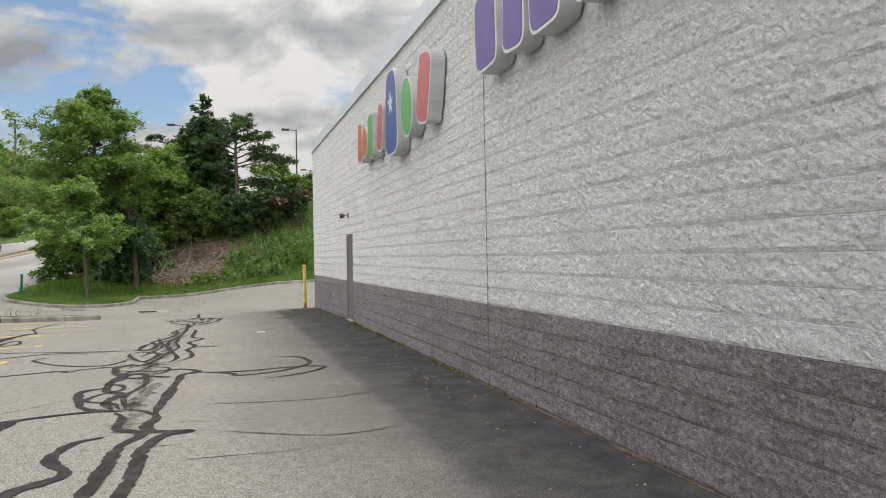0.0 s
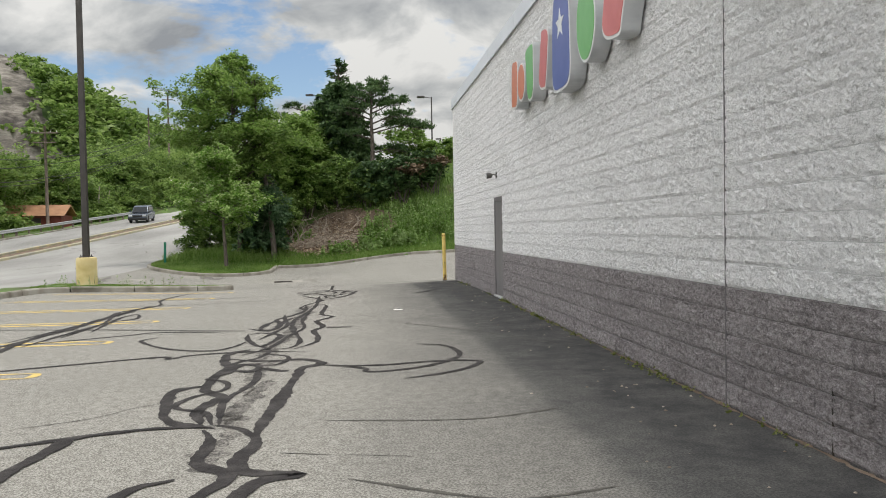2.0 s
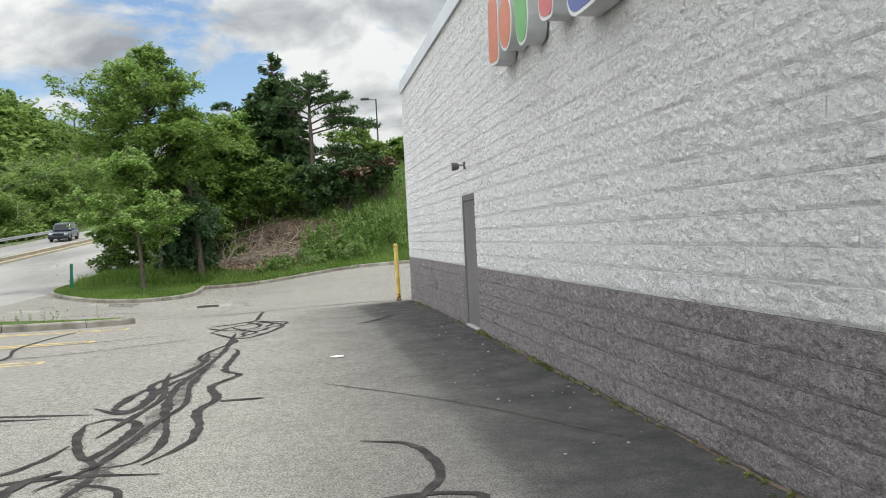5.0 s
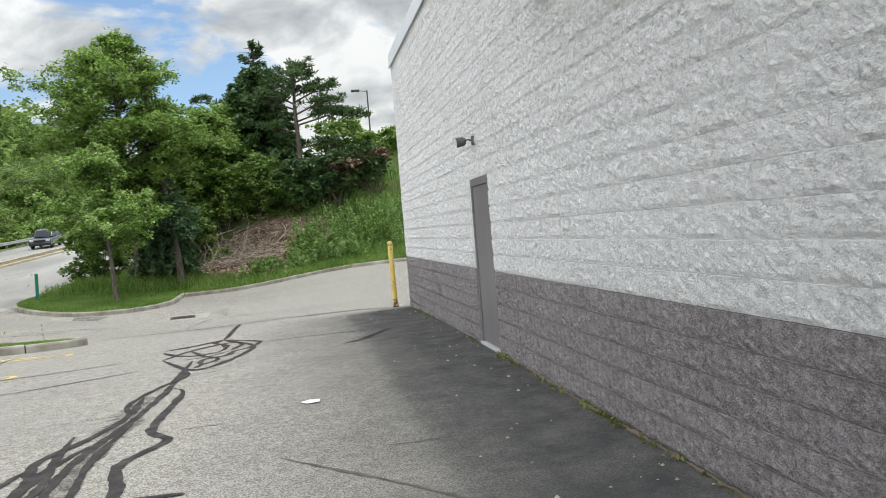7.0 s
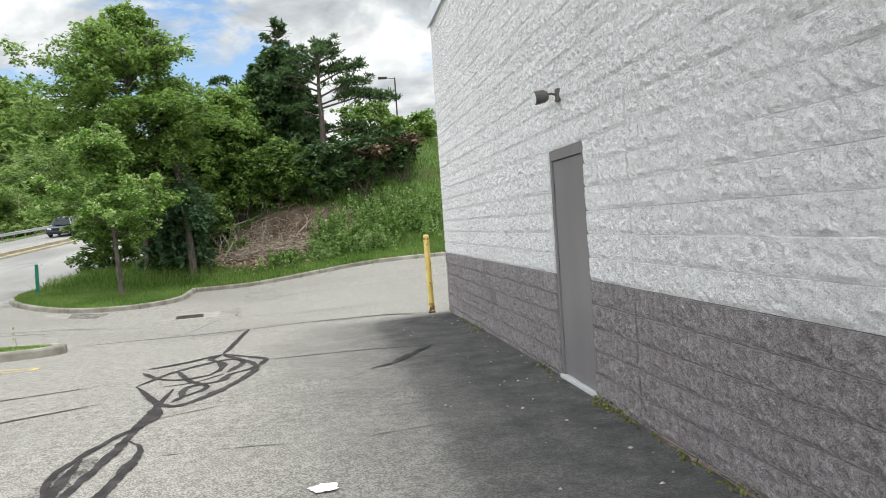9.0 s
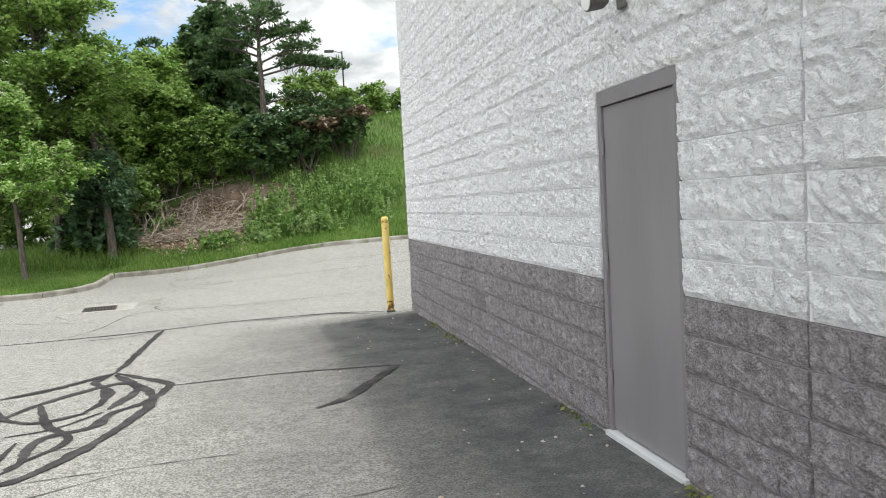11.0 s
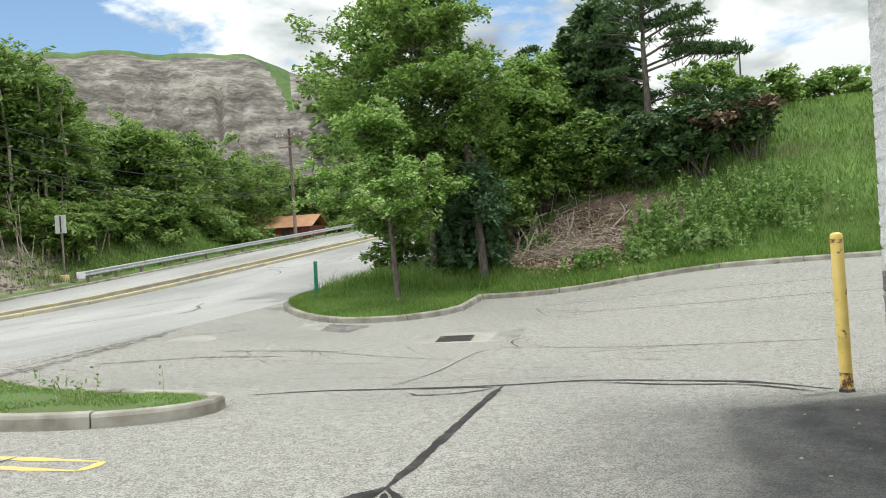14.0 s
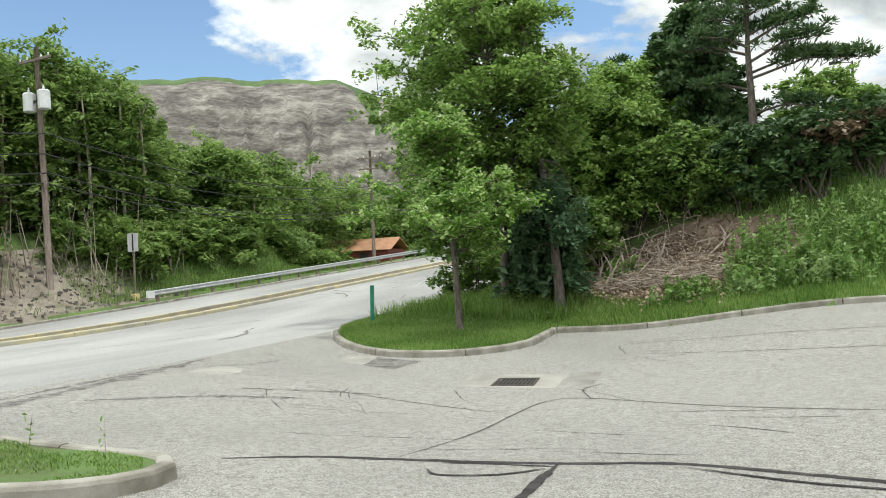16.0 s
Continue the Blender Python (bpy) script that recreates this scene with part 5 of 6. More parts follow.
for x, y, w, h, mt, n, lf in ((-6.0, 21.3, 3.2, 3.2, "leaf", 130, 0.13), (-4.2, 21.2, 3.0, 2.8, "leaf_mid", 120, 0.13), (-6.3, 24.0, 3.6, 4.2, "leaf", 120, 0.16), (-8.6, 23.8, 3.6, 4.0, "leaf_mid", 110, 0.16),
                              (-2.8, 21.0, 2.6, 2.2, "leaf_mid", 100, 0.13), (-8.9, 17.2, 1.2, 0.9, "leaf_mid", 40, 0.10), (-11.9, 21.0, 3.0, 3.4, "leaf_mid", 90, 0.15),
                              (-12.3, 27.0, 3.6, 4.5, "leaf_mid", 100, 0.17), (2.6, 26.4, 3.0, 1.7, "leaf", 70, 0.15), (5.4, 27.6, 2.6, 1.4, "leaf", 60, 0.15), (9.0, 31.0, 3.0, 2.4, "leaf", 60, 0.16),
                              (-10.0, 30.0, 5.0, 7.0, "leaf", 150, 0.2), (-5.5, 31.0, 5.0, 5.5, "leaf", 120, 0.2), (-13.0, 40.0, 5.0, 7.0, "leaf", 120, 0.22), (0.2, 27.5, 3.4, 2.4, "leaf", 80, 0.15), (-7.4, 19.8, 2.2, 2.4, "leaf_mid", 80, 0.13)):
    shrub("dense green leafy shrub on the bank", x, y, w, h, M[mt], n, 70, lf * 0.8)
for x, y, w, h in ((-0.9, 21.2, 3.0, 2.3), (0.9, 21.9, 2.8, 2.0), (-2.4, 20.6, 2.2, 2.2)):
    shrub("scrubby evergreen shrub with dark green foliage", x, y, w, h, M["needle"], 90, 60, 0.13, 0.3, 0.36)
for x, y, w, h, lift in ((-0.4, 20.9, 2.8, 0.6, 1.75), (1.4, 21.6, 2.2, 0.5, 1.6)):
    shrub("browned dying evergreen foliage over the scrub", x, y, w, h, M["needle_dead"], 34, 44, 0.13, lift, 0.34)

# bare earth and a heap of cut brush on the bank


def drape(name, cx, cy, rx, ry, lift, mat, label, category="ground"):
    v, f = [], []
    n, m = 22, 40
    for i in range(n):
        r = 1 - i / n
        for j in range(m):
            a = 2 * math.pi * j / m
            k = 1 + 0.22 * noise.noise((math.cos(a) * 2 + cx, math.sin(a) * 2, cy))
            x, y = cx + rx * r * k * math.cos(a), cy + ry * r * k * math.sin(a)
            v.append((x, y, 0.0))
    v = np.array(v)
    edge = np.repeat(1 - np.arange(n) / n, m)
    v[:, 2] = land(v[:, 0], v[:, 1]) + lift * (1 - edge ** 6) - 0.03 * edge ** 6 + 0.05 * rough(v[:, 0], v[:, 1], 4.0) * (1 - edge)
    f = [(i * m + j, i * m + (j + 1) % m, (i + 1) * m + (j + 1) % m, (i + 1) * m + j) for i in range(n - 1) for j in range(m)]
    return tagged(part(name, (v, f), mat, smooth=True), label, category, kind="structure")


drape("bare_earth", -4.9, 19.0, 2.6, 2.0, 0.09, M["dirt"], "bare brown earth with leaf litter on the bank")
drape("bare_earth", -2.4, 19.3, 1.6, 1.2, 0.08, M["dirt"], "bare brown earth with leaf litter on the bank")
twigs = []
for k in range(600):
    x, y = -4.7 + rng.normal() * 1.2, 18.3 + abs(rng.normal()) * 0.95 - 0.6
    z = land_z(x, y) + 0.08 + abs(rng.normal()) * 0.13
    a, L = rng.uniform(0, 6.28), rng.uniform(0.25, 1.1)
    d = Vector((math.cos(a), math.sin(a) * 0.7, rng.normal() * 0.22)) * L
    p = Vector((x, y, z))
    twigs.append(tube([p - d / 2, p + Vector((rng.normal(), rng.normal(), rng.normal())) * 0.05, p + d / 2], [0.013, 0.011, 0.004], 4))
brush = tagged(part("brush_heap", merged(twigs), M["dead_wood"]), "heap of bleached cut branches and twigs on the bank", "brush", kind="stuff")
limbs = []
for x, y, a, L in ((-6.7, 17.9, 60, 1.7), (-6.4, 18.2, 105, 1.9), (-5.9, 18.3, 40, 1.5), (-6.9, 18.6, 85, 1.4), (-4.6, 18.5, 150, 1.6), (-3.8, 19.0, 25, 1.5), (-5.2, 19.4, 75, 1.7), (-6.1, 19.3, 120, 2.2), (-3.2, 19.4, 95, 1.2)):
    p = Vector(on_land(x, y))
    d = Vector((math.cos(radians(a)) * L * 0.7, 0.25 * L, L * 0.62))
    limbs.append(tube([p, p + d * 0.45 + Vector((0.12, 0, 0.12)), p + d], [0.04, 0.03, 0.008], 6))
    limbs.append(tube([p + d * 0.45, p + d * 0.6 + Vector((0.35, 0.1, 0.35))], [0.022, 0.006], 5))
tagged(part("fallen_limbs", merged(limbs), M["dead_wood"]), "bleached bare fallen limbs leaning on the brush", "branches", kind="stuff")


lx, ly = -4.9 + rng.normal(size=5200) * 1.15, 18.7 + rng.normal(size=5200) * 0.85
lp = np.stack([lx, ly, land(lx, ly) + 0.09 + 0.05 * rng.random(5200)], 1)
ln = unit(5200) * 0.55 + np.array([0, -0.3, 0.8])
ln /= np.linalg.norm(ln, axis=1, keepdims=True)
tagged(part("leaf_litter", leaf_quads(lp, ln, 0.075, 1.9), M["leaf_dry"]), "dry brown leaf litter and bark on the bare bank", "leaf litter", kind="stuff")
canes = []
for k in range(70):
    x, y = -5.6 + rng.normal() * 1.1, 18.6 + abs(rng.normal()) * 1.1
    p, a, L = Vector(on_land(x, y)), rng.uniform(0, 6.28), rng.uniform(0.7, 2.0)
    d = Vector((math.cos(a), 0.6 * math.sin(a), 0)) * L
    canes.append(tube([p, p + d * 0.25 + Vector((0, 0, 0.5 * L)), p + d * 0.7 + Vector((0, 0, 0.6 * L)), p + d + Vector((0, 0, 0.25 * L))], [0.012, 0.01, 0.007, 0.003], 4))
tagged(part("dead_canes", merged(canes), M["dead_wood"]), "thin arching dead canes over the bare bank", "branches", kind="stuff")


def blades(pts, height, width, mat, name, label, lean=0.35):
    n = len(pts)
    h = height * rng.uniform(0.5, 1.3, n)
    a = rng.uniform(0, 6.28, n)
    side = np.stack([np.cos(a), np.sin(a), np.zeros(n)], 1) * width / 2
    bend = np.stack([rng.normal(size=n), rng.normal(size=n), np.zeros(n)], 1) * (lean * h)[:, None]
    up = np.stack([np.zeros(n), np.zeros(n), h], 1)
    v = np.stack([pts - side, pts + side, pts + up * 0.6 + bend * 0.4 + side * 0.7, pts + up + bend, pts + up * 0.6 + bend * 0.4 - side * 0.7], 1).reshape(-1, 3)
    i = np.arange(n)[:, None] * 5
    f4, f3 = i + np.array([[0, 1, 2, 4]]), i + np.array([[4, 2, 3]])
    me = bpy.data.meshes.new(name)
    me.vertices.add(len(v))
    me.vertices.foreach_set("co", v.astype(np.float32).ravel())
    li = np.concatenate([f4.ravel(), f3.ravel()]).astype(np.int32)
    me.loops.add(len(li))
    me.loops.foreach_set("vertex_index", li)
    me.polygons.add(2 * n)
    me.polygons.foreach_set("loop_start", np.concatenate([np.arange(n) * 4, 4 * n + np.arange(n) * 3]).astype(np.int32))
    me.update(calc_edges=True)
    return tagged(part(name, me, mat), label, "grass", kind="stuff")


def scatter(n, x0, x1, y0, y1, keep):
    x, y = rng.uniform(x0, x1, n), rng.uniform(y0, y1, n)
    k = keep(x, y)
    x, y = x[k], y[k]
    return np.stack([x, y, land(x, y)], 1)


bare = lambda x, y: (((x + 4.9) / 2.4) ** 2 + ((y - 19.0) / 1.9) ** 2 > 1) & (((x + 2.4) / 1.5) ** 2 + ((y - 19.3) / 1.1) ** 2 > 1)
blades(scatter(52000, -13.6, -6.6, 9.6, 17.5, lambda x, y: outside(x, y) > 0.16), 0.085, 0.014, M["grass"], "island_grass", "uneven green grass on the curbed island")
blades(scatter(46000, -7, 14, 14.4, 19.0, lambda x, y: (outside(x, y) > 0.16) & bare(x, y)), 0.20, 0.018, M["grass"], "bank_grass", "fresh green grass along the foot of the bank")
blades(scatter(62000, -4, 18, 18.5, 29.5, bare), 0.2, 0.028, M["grass"], "bank_grass", "long green grass on the slope of the bank")
blades(scatter(9000, -13, -7, 15.0, 24, lambda x, y: (outside(x, y) > 0.3) & bare(x, y)), 0.42, 0.022, M["grass"], "long_grass", "long rank grass under the trees")


def weed_patch(n, cx, cy, sx, sy, height, label, leaf=0.075):
    stems, cen = [], []
    for _ in range(n):
        x, y = cx + rng.normal() * sx, cy + rng.normal() * sy
        if float(outside(np.array([x]), np.array([y]))[0]) < 0.3:
            continue
        z, h = land_z(x, y), height * rng.uniform(0.55, 1.2)
        lean = rng.normal(size=2) * 0.08 * h
        stems.append(tube([(x, y, z - 0.02), (x + lean[0], y + lean[1], z + h)], [0.007, 0.003], 4))
        for s in np.linspace(0.2, 1.0, 9):
            for _ in range(3):
                cen.append((x + lean[0] * s + rng.normal() * 0.05, y + lean[1] * s + rng.normal() * 0.05, z + h * s))
    cen = np.array(cen)
    nor = unit(len(cen)) + np.array([0, 0, 0.9])
    nor /= np.linalg.norm(nor, axis=1, keepdims=True)
    v, f = leaf_quads(cen, nor, leaf, 2.2)
    e = thing("weeds", label, "weeds", kind="stuff")
    part("stalk_growth", merged(stems), M["weed"], e)
    part("foliage", (v, f), M["weed"], e)


weed_patch(60, -2.0, 18.3, 0.6, 0.5, 0.95, "tall leafy weeds on the bank")
weed_patch(40, -1.0, 17.6, 0.7, 0.3, 0.8, "pale leafy weeds near the curb")
weed_patch(22, -6.3, 18.9, 0.4, 0.3, 0.5, "low leafy weeds beside the brush heap")
weed_patch(75, 0.2, 18.7, 1.1, 0.6, 1.1, "tall leafy weeds on the bank")
weed_patch(35, -1.2, 17.4, 0.6, 0.35, 0.7, "pale leafy weeds near the curb")
weed_patch(28, -4.2, 16.9, 0.5, 0.3, 0.45, "low leafy weeds beside the brush heap")
weed_patch(28, -2.6, 16.9, 0.35, 0.3, 0.6, "low leafy weeds beside the brush heap")
weed_patch(70, 1.6, 19.4, 1.0, 0.6, 0.95, "tall leafy weeds on the bank")


def island_scatter(n):
    x, y = rng.uniform(-12.6, -7.15, n), rng.uniform(-1.5, 0.9, n)
    far_side = np.interp(x, [-12.6, -11.2, -9.8, -7.6, -7.2], [0.9, 0.72, 0.33, 0.22, -0.2])
    near_side = np.interp(x, [-12.6, -9.6, -8.45, -7.65, -7.2], [-1.5, -1.38, -1.2, -0.85, -0.4])
    thin = np.array([noise.noise((a * 1.6, b * 1.6, 7.0)) for a, b in zip(x, y)])
    k = (y < far_side) & (y > near_side) & (thin > -0.18) & (np.hypot(x + 11.5, y - 0.1) > 0.33)
    x, y = x[k], y[k]
    return np.stack([x, y, paved(x, y) + 0.13], 1)


blades(island_scatter(15000), 0.035, 0.012, M["grass"], "island_grass", "short weedy grass on the lamp island", 0.6)
tall = island_scatter(260)
st, cen = [], []
for x, y, z in tall[:40]:
    h = rng.uniform(0.12, 0.36)
    st.append(tube([(x, y, z), (x + rng.normal() * 0.03, y + rng.normal() * 0.03, z + h)], [0.005, 0.002], 4))
    cen += [(x + rng.normal() * 0.03, y + rng.normal() * 0.03, z + h * s) for s in np.linspace(0.3, 1, 6)]
e = thing("weeds", "sparse upright weeds on the lamp island", "weeds", kind="stuff")
part("stalk_growth", merged(st), M["dead_wood"], e)
cen = np.array(cen)
part("foliage", leaf_quads(cen, unit(len(cen)), 0.028, 2.4), M["weed"], e)

blades(scatter(26000, -38, -30, 24, 50, lambda x, y: (road_off(x, y) < -14.9) & (road_off(x, y) > -21)), 0.35, 0.035, M["grass"], "verge_grass", "long green grass behind the guard rail")
blades(scatter(2600, -40, -30, 6, 30, lambda x, y: (road_off(x, y) < -15.2) & (road_off(x, y) > -20.5) & (np.sin(x * 2.1) * np.cos(y * 1.7) > 0.1)), 0.4, 0.04, M["weed"], "verge_weeds", "patchy weeds on the shale bank")

# weeds along the wall foot
wx, wy = [], []
for y0, n, s in ((-8.65, 90, 0.22), (-7.2, 60, 0.25), (-9.0, 70, 0.3), (-10.4, 60, 0.35), (-11.6, 90, 0.22), (-13.0, 60, 0.5), (-14.3, 50, 0.4), (-16.0, 60, 0.5), (-17.2, 120, 0.35), (-3.2, 60, 0.25), (-1.9, 50, 0.2), (-19.2, 40, 0.3), (-12.1, 50, 0.1)):
    n = n // 3
    wy += (y0 + rng.normal(size=n) * s).tolist()
    wx += (-0.035 - abs(rng.normal(size=n)) * 0.035).tolist()
wx, wy = np.array(wx), np.array(wy)
ok = (wy < DOOR_Y0 - 0.05) | (wy > DOOR_Y1 + 0.02)
wx, wy = wx[ok], wy[ok]
wp = np.stack([wx, wy, paved(wx, wy)], 1)
nor = unit(len(wp) * 3) + np.array([-0.4, 0, 0.8])
nor /= np.linalg.norm(nor, axis=1, keepdims=True)
e = thing("wall_weeds", "small weeds and moss in the joint at the wall foot", "weeds", kind="stuff")
part("foliage", leaf_quads(np.repeat(wp, 3, 0) + np.abs(rng.normal(size=(len(wp) * 3, 3))) * np.array([-0.02, 0.03, 0.025]), nor, 0.02, 2.0), M["moss_weed"], e)
part("moss", ribbon([(-0.03, -24), (-0.035, -18), (-0.04, -12), (-0.035, -8.4)], 0.03, 0.006, 1.6, 9.0), M["dirt"], e, "dirt and dead moss in the joint")

# ---- far side of the road ----


def at_off(o, y):
    return o - 18 + ROAD_LEAN * (y - 20)


rail = thing("guard_rail", "galvanised steel guard rail along the road", "guard rail")
prof = [(0.0, 0.45), (0.035, 0.48), (0.035, 0.53), (0.0, 0.565), (0.0, 0.60), (0.035, 0.635), (0.035, 0.69), (0.0, 0.72)]
ry = np.arange(26.0, 66.1, 4.0)
for a, b in zip(ry[:-1], ry[1:]):
    v = []
    for y in (a, b):
        x = at_off(RAIL_OFF, y)
        z = paved_z(x + 0.4, y)
        v += [(x + d, y, z + h) for d, h in prof] + [(x + d - 0.006, y, z + h) for d, h in prof]
    n = len(prof)
    f = []
    for i in range(n - 1):
        f.append((i, i + 1, 2 * n + i + 1, 2 * n + i))
        f.append((n + i, 3 * n + i, 3 * n + i + 1, n + i + 1))
    f += [(0, 2 * n, 3 * n, n), (n - 1, 2 * n - 1, 4 * n - 1, 3 * n - 1)]
    part("rail_beam", (v, f), M["galv"], rail)
for y in np.arange(26.4, 66, 2.0):
    x = at_off(RAIL_OFF, y) - 0.09
    z = paved_z(x + 0.4, y)
    part("rail_post", box(x - 0.07, x + 0.07, y - 0.06, y + 0.06, z - 0.3, z + 0.72, 0.008), M["wood_pole"], rail)
x = at_off(RAIL_OFF, 25.8)
part("rail_end", box(x - 0.03, x + 0.12, 25.55, 26.05, paved_z(x, 25.8) + 0.36, paved_z(x, 25.8) + 0.74, 0.02), M["white_metal"], rail, "white end terminal")

rs = thing("road_sign", "back of a white rectangular road sign on a post", "sign", at=on_land(-32.7, 25.9))
part("post", box(-0.04, 0.04, -0.04, 0.04, -0.2, 3.5, 0.006), M["wood_pole"], rs)
part("plate", box(-0.36, 0.36, -0.055, -0.042, 2.65, 3.62, 0.01), M["sign_grey"], rs)
part("stripe", box(-0.05, 0.05, -0.062, -0.056, 2.7, 3.57, 0.001), M["dark_metal"], rs, "dark bracket bar")
part("foot", box(-0.16, 0.16, -0.16, 0.16, -0.25, 0.42, 0.03), M["yellow_base"], rs, "yellow foot guard")


def utility_pole(base, height, label, arm_len=2.0, kit=True, lean=0.0, arm=True):
    e = thing("utility_pole", label, "utility pole", at=pose(*base, 0, lean, 0))
    part("shaft", tube([(0, 0, -0.5), (0, 0, height * 0.5), (0, 0, height)], [0.17, 0.145, 0.115], 12), M["wood_pole"], e, smooth=True)
    if arm:
        part("cross_arm", box(-arm_len / 2, arm_len / 2, -0.2, -0.1, height - 0.75, height - 0.62, 0.01), M["wood_pole"], e)
        for k in (-0.9, -0.45, 0.45, 0.9):
            part("insulator", lathe([(0.03, 0), (0.05, 0.04), (0.03, 0.08), (0.045, 0.12), (0.02, 0.16)], 8, (k * arm_len / 2, -0.15, height - 0.62)), M["white_metal"], e)
    if kit:
        for sx in (-0.52, 0.52):
            can = part("transformer", lathe([(0.27, 0), (0.3, 0.03), (0.3, 0.86), (0.31, 0.9), (0.24, 0.98), (0.05, 1.0)], 18, (sx, -0.15, height - 3.3)), M["white_metal"], e, "white painted transformer can")
            part("bushing", lathe([(0.05, 0), (0.07, 0.08), (0.04, 0.16), (0.03, 0.26)], 8, (sx, -0.15, height - 2.3)), M["sign_grey"], can)
        part("bracket", box(-0.45, 0.45, -0.17, -0.11, height - 2.9, height - 2.75, 0.01), M["dark_metal"], e)
    return e


p1, p2 = on_land(-35.3, 22.9), on_land(-33.9, 55.6)
utility_pole(p1, 12.4, "tall weathered wooden utility pole with two white transformers", 2.2, True, -2.2)
utility_pole(p2, 12.4 - p2[2], "dark wooden utility pole with a crossarm of insulators", 2.6, False)
part("cross_arm", box(-1.1, 1.1, -0.2, -0.1, 10.7 - p2[2], 10.82 - p2[2], 0.01), M["wood_pole"], bpy.data.objects["utility_pole.001"])
for x, y, h in ((-31.5, 96, 13.0), (-28.5, 112, 11.0), (-37.0, 106, 10.0)):
    utility_pole(on_land(x, y), h, "pale bare utility pole beside the road", 1.6, False, 0, h > 12)


def cable(a, b, sag, name="power_cable"):
    a, b = Vector(a), Vector(b)
    pts = [a.lerp(b, u) - Vector((0, 0, sag * 4 * u * (1 - u))) for u in np.linspace(0, 1, 16)]
    return tagged(part(name, tube(pts, 0.03, 5), M["cable"]), "black overhead power cable between poles", "cable", "overhead cables")


for h1, h2, sag, dx in ((7.9, 6.6, 1.2, 0.12), (6.9, 6.0, 1.3, -0.12), (5.9, 4.7, 1.3, 0.12), (5.4, 4.3, 1.2, -0.12)):
    cable((p1[0] + dx, p1[1], p1[2] + h1), (p2[0] + dx, p2[1], h2 + 2.6), sag)
    cable((p1[0] + dx, p1[1], p1[2] + h1), (p1[0] - 3.5 + dx, p1[1] - 40, p1[2] + h1 - 1.5), 1.0)
    cable((p2[0] + dx, p2[1], h2 + 2.6), (-31.5 + dx, 96, land_z(-31.5, 96) + h2 + 2.0), 0.9)

hx, hy = -36.6, 58.5
hz = land_z(hx, hy) - 0.05
hut = thing("hut", "low dark red hut with an orange brown roof beyond the rail", "hut", at=pose(hx, hy, hz, 0, 0, 6))
part("wall", box(-3.4, 3.4, -2.2, 2.2, -0.5, 1.9), M["red_wall"], hut)
bm = bmesh.new()
for x in (-3.8, 3.8):
    for y, z in ((-2.6, 1.82), (0, 3.0), (2.6, 1.82), (0, 2.86)):
        bm.verts.new((x, y, z))
bm.verts.ensure_lookup_table()
for q in ((0, 1, 5, 4), (1, 2, 6, 5), (2, 3, 7, 6), (3, 0, 4, 7)):
    bm.faces.new([bm.verts[i] for i in q])
bm.faces.new([bm.verts[i] for i in (3, 2, 1, 0)])
bm.faces.new([bm.verts[i] for i in (4, 5, 6, 7)])
part("roof", bm, M["roof"], hut)
part("door", box(0.6, 1.5, -2.24, -2.2, -0.3, 1.6, 0.01), M["dark_metal"], hut)

# the hill with its quarried face
B = np.radians(np.arange(-80, 16, 0.35))
R = np.concatenate([np.arange(92, 175, 2.2), np.arange(175, 330, 14)])
BB, RR = np.meshgrid(B, R)
crest = np.interp(np.degrees(B), [-80, -60, -46, -38, -30, -27.5, -24.5, -20, -16, -10, 15], [10, 12.6, 14.0, 14.4, 14.3, 13.4, 12.2, 9.8, 7.8, 5.2, 3.5])
deg = np.degrees(BB)
gully = np.array([[noise.fractal((b * 110, r * 0.05, 0.0), 1.0, 2.0, 4) for b in B] for r in R])
ledge = np.array([[noise.fractal((b * 14, r * 0.02 + b * 9, 3.0), 1.0, 2.0, 4) for b in B] for r in R])
rise = step(104, 168, RR + 4.5 * gully * step(-24, -30, deg) * (1 - step(142, 158, RR)) + (1.2 + 5 * step(-30, -22, deg)) * ledge)
top = 165 * np.tan(np.radians(crest))[None, :] + 1.4
HX, HY = -2 + RR * np.sin(BB), -5 + RR * np.cos(BB)
HZ = np.maximum(top * rise + 0.5 * ledge, 2.0) + 1.2 * step(165, 178, RR)
n, m = len(B), len(R)
idx = np.arange(n * m).reshape(m, n)
hf = np.stack([idx[:-1, :-1], idx[1:, :-1], idx[1:, 1:], idx[:-1, 1:]], -1).reshape(-1, 4)
hill = part("hill", (np.stack([HX, HY, HZ], -1).reshape(-1, 3), hf), M["hill_green"], smooth=True)
hill.data.materials.append(M["shale"])
mid_deg, mid_r = deg[:-1, :-1], RR[:-1, :-1]
edge_r = 140 + 26 * step(-25.5, -31, mid_deg) + 2 * ledge[:-1, :-1]
face = (mid_deg < -26.0 + 1.5 * ledge[:-1, :-1]) & (mid_deg > -56) & (mid_r < np.minimum(edge_r, 156)) & (mid_r > 96)
face |= (mid_deg < -23.2) & (mid_deg >= -27.0) & (mid_r < 172 - 11 * (mid_deg + 27) + 3 * ledge[:-1, :-1]) & (mid_r > 98)
hill.data.polygons.foreach_set("material_index", face.ravel().astype(np.int32))
tagged(hill, "green hill with a quarried grey shale face", "hill", kind="structure")

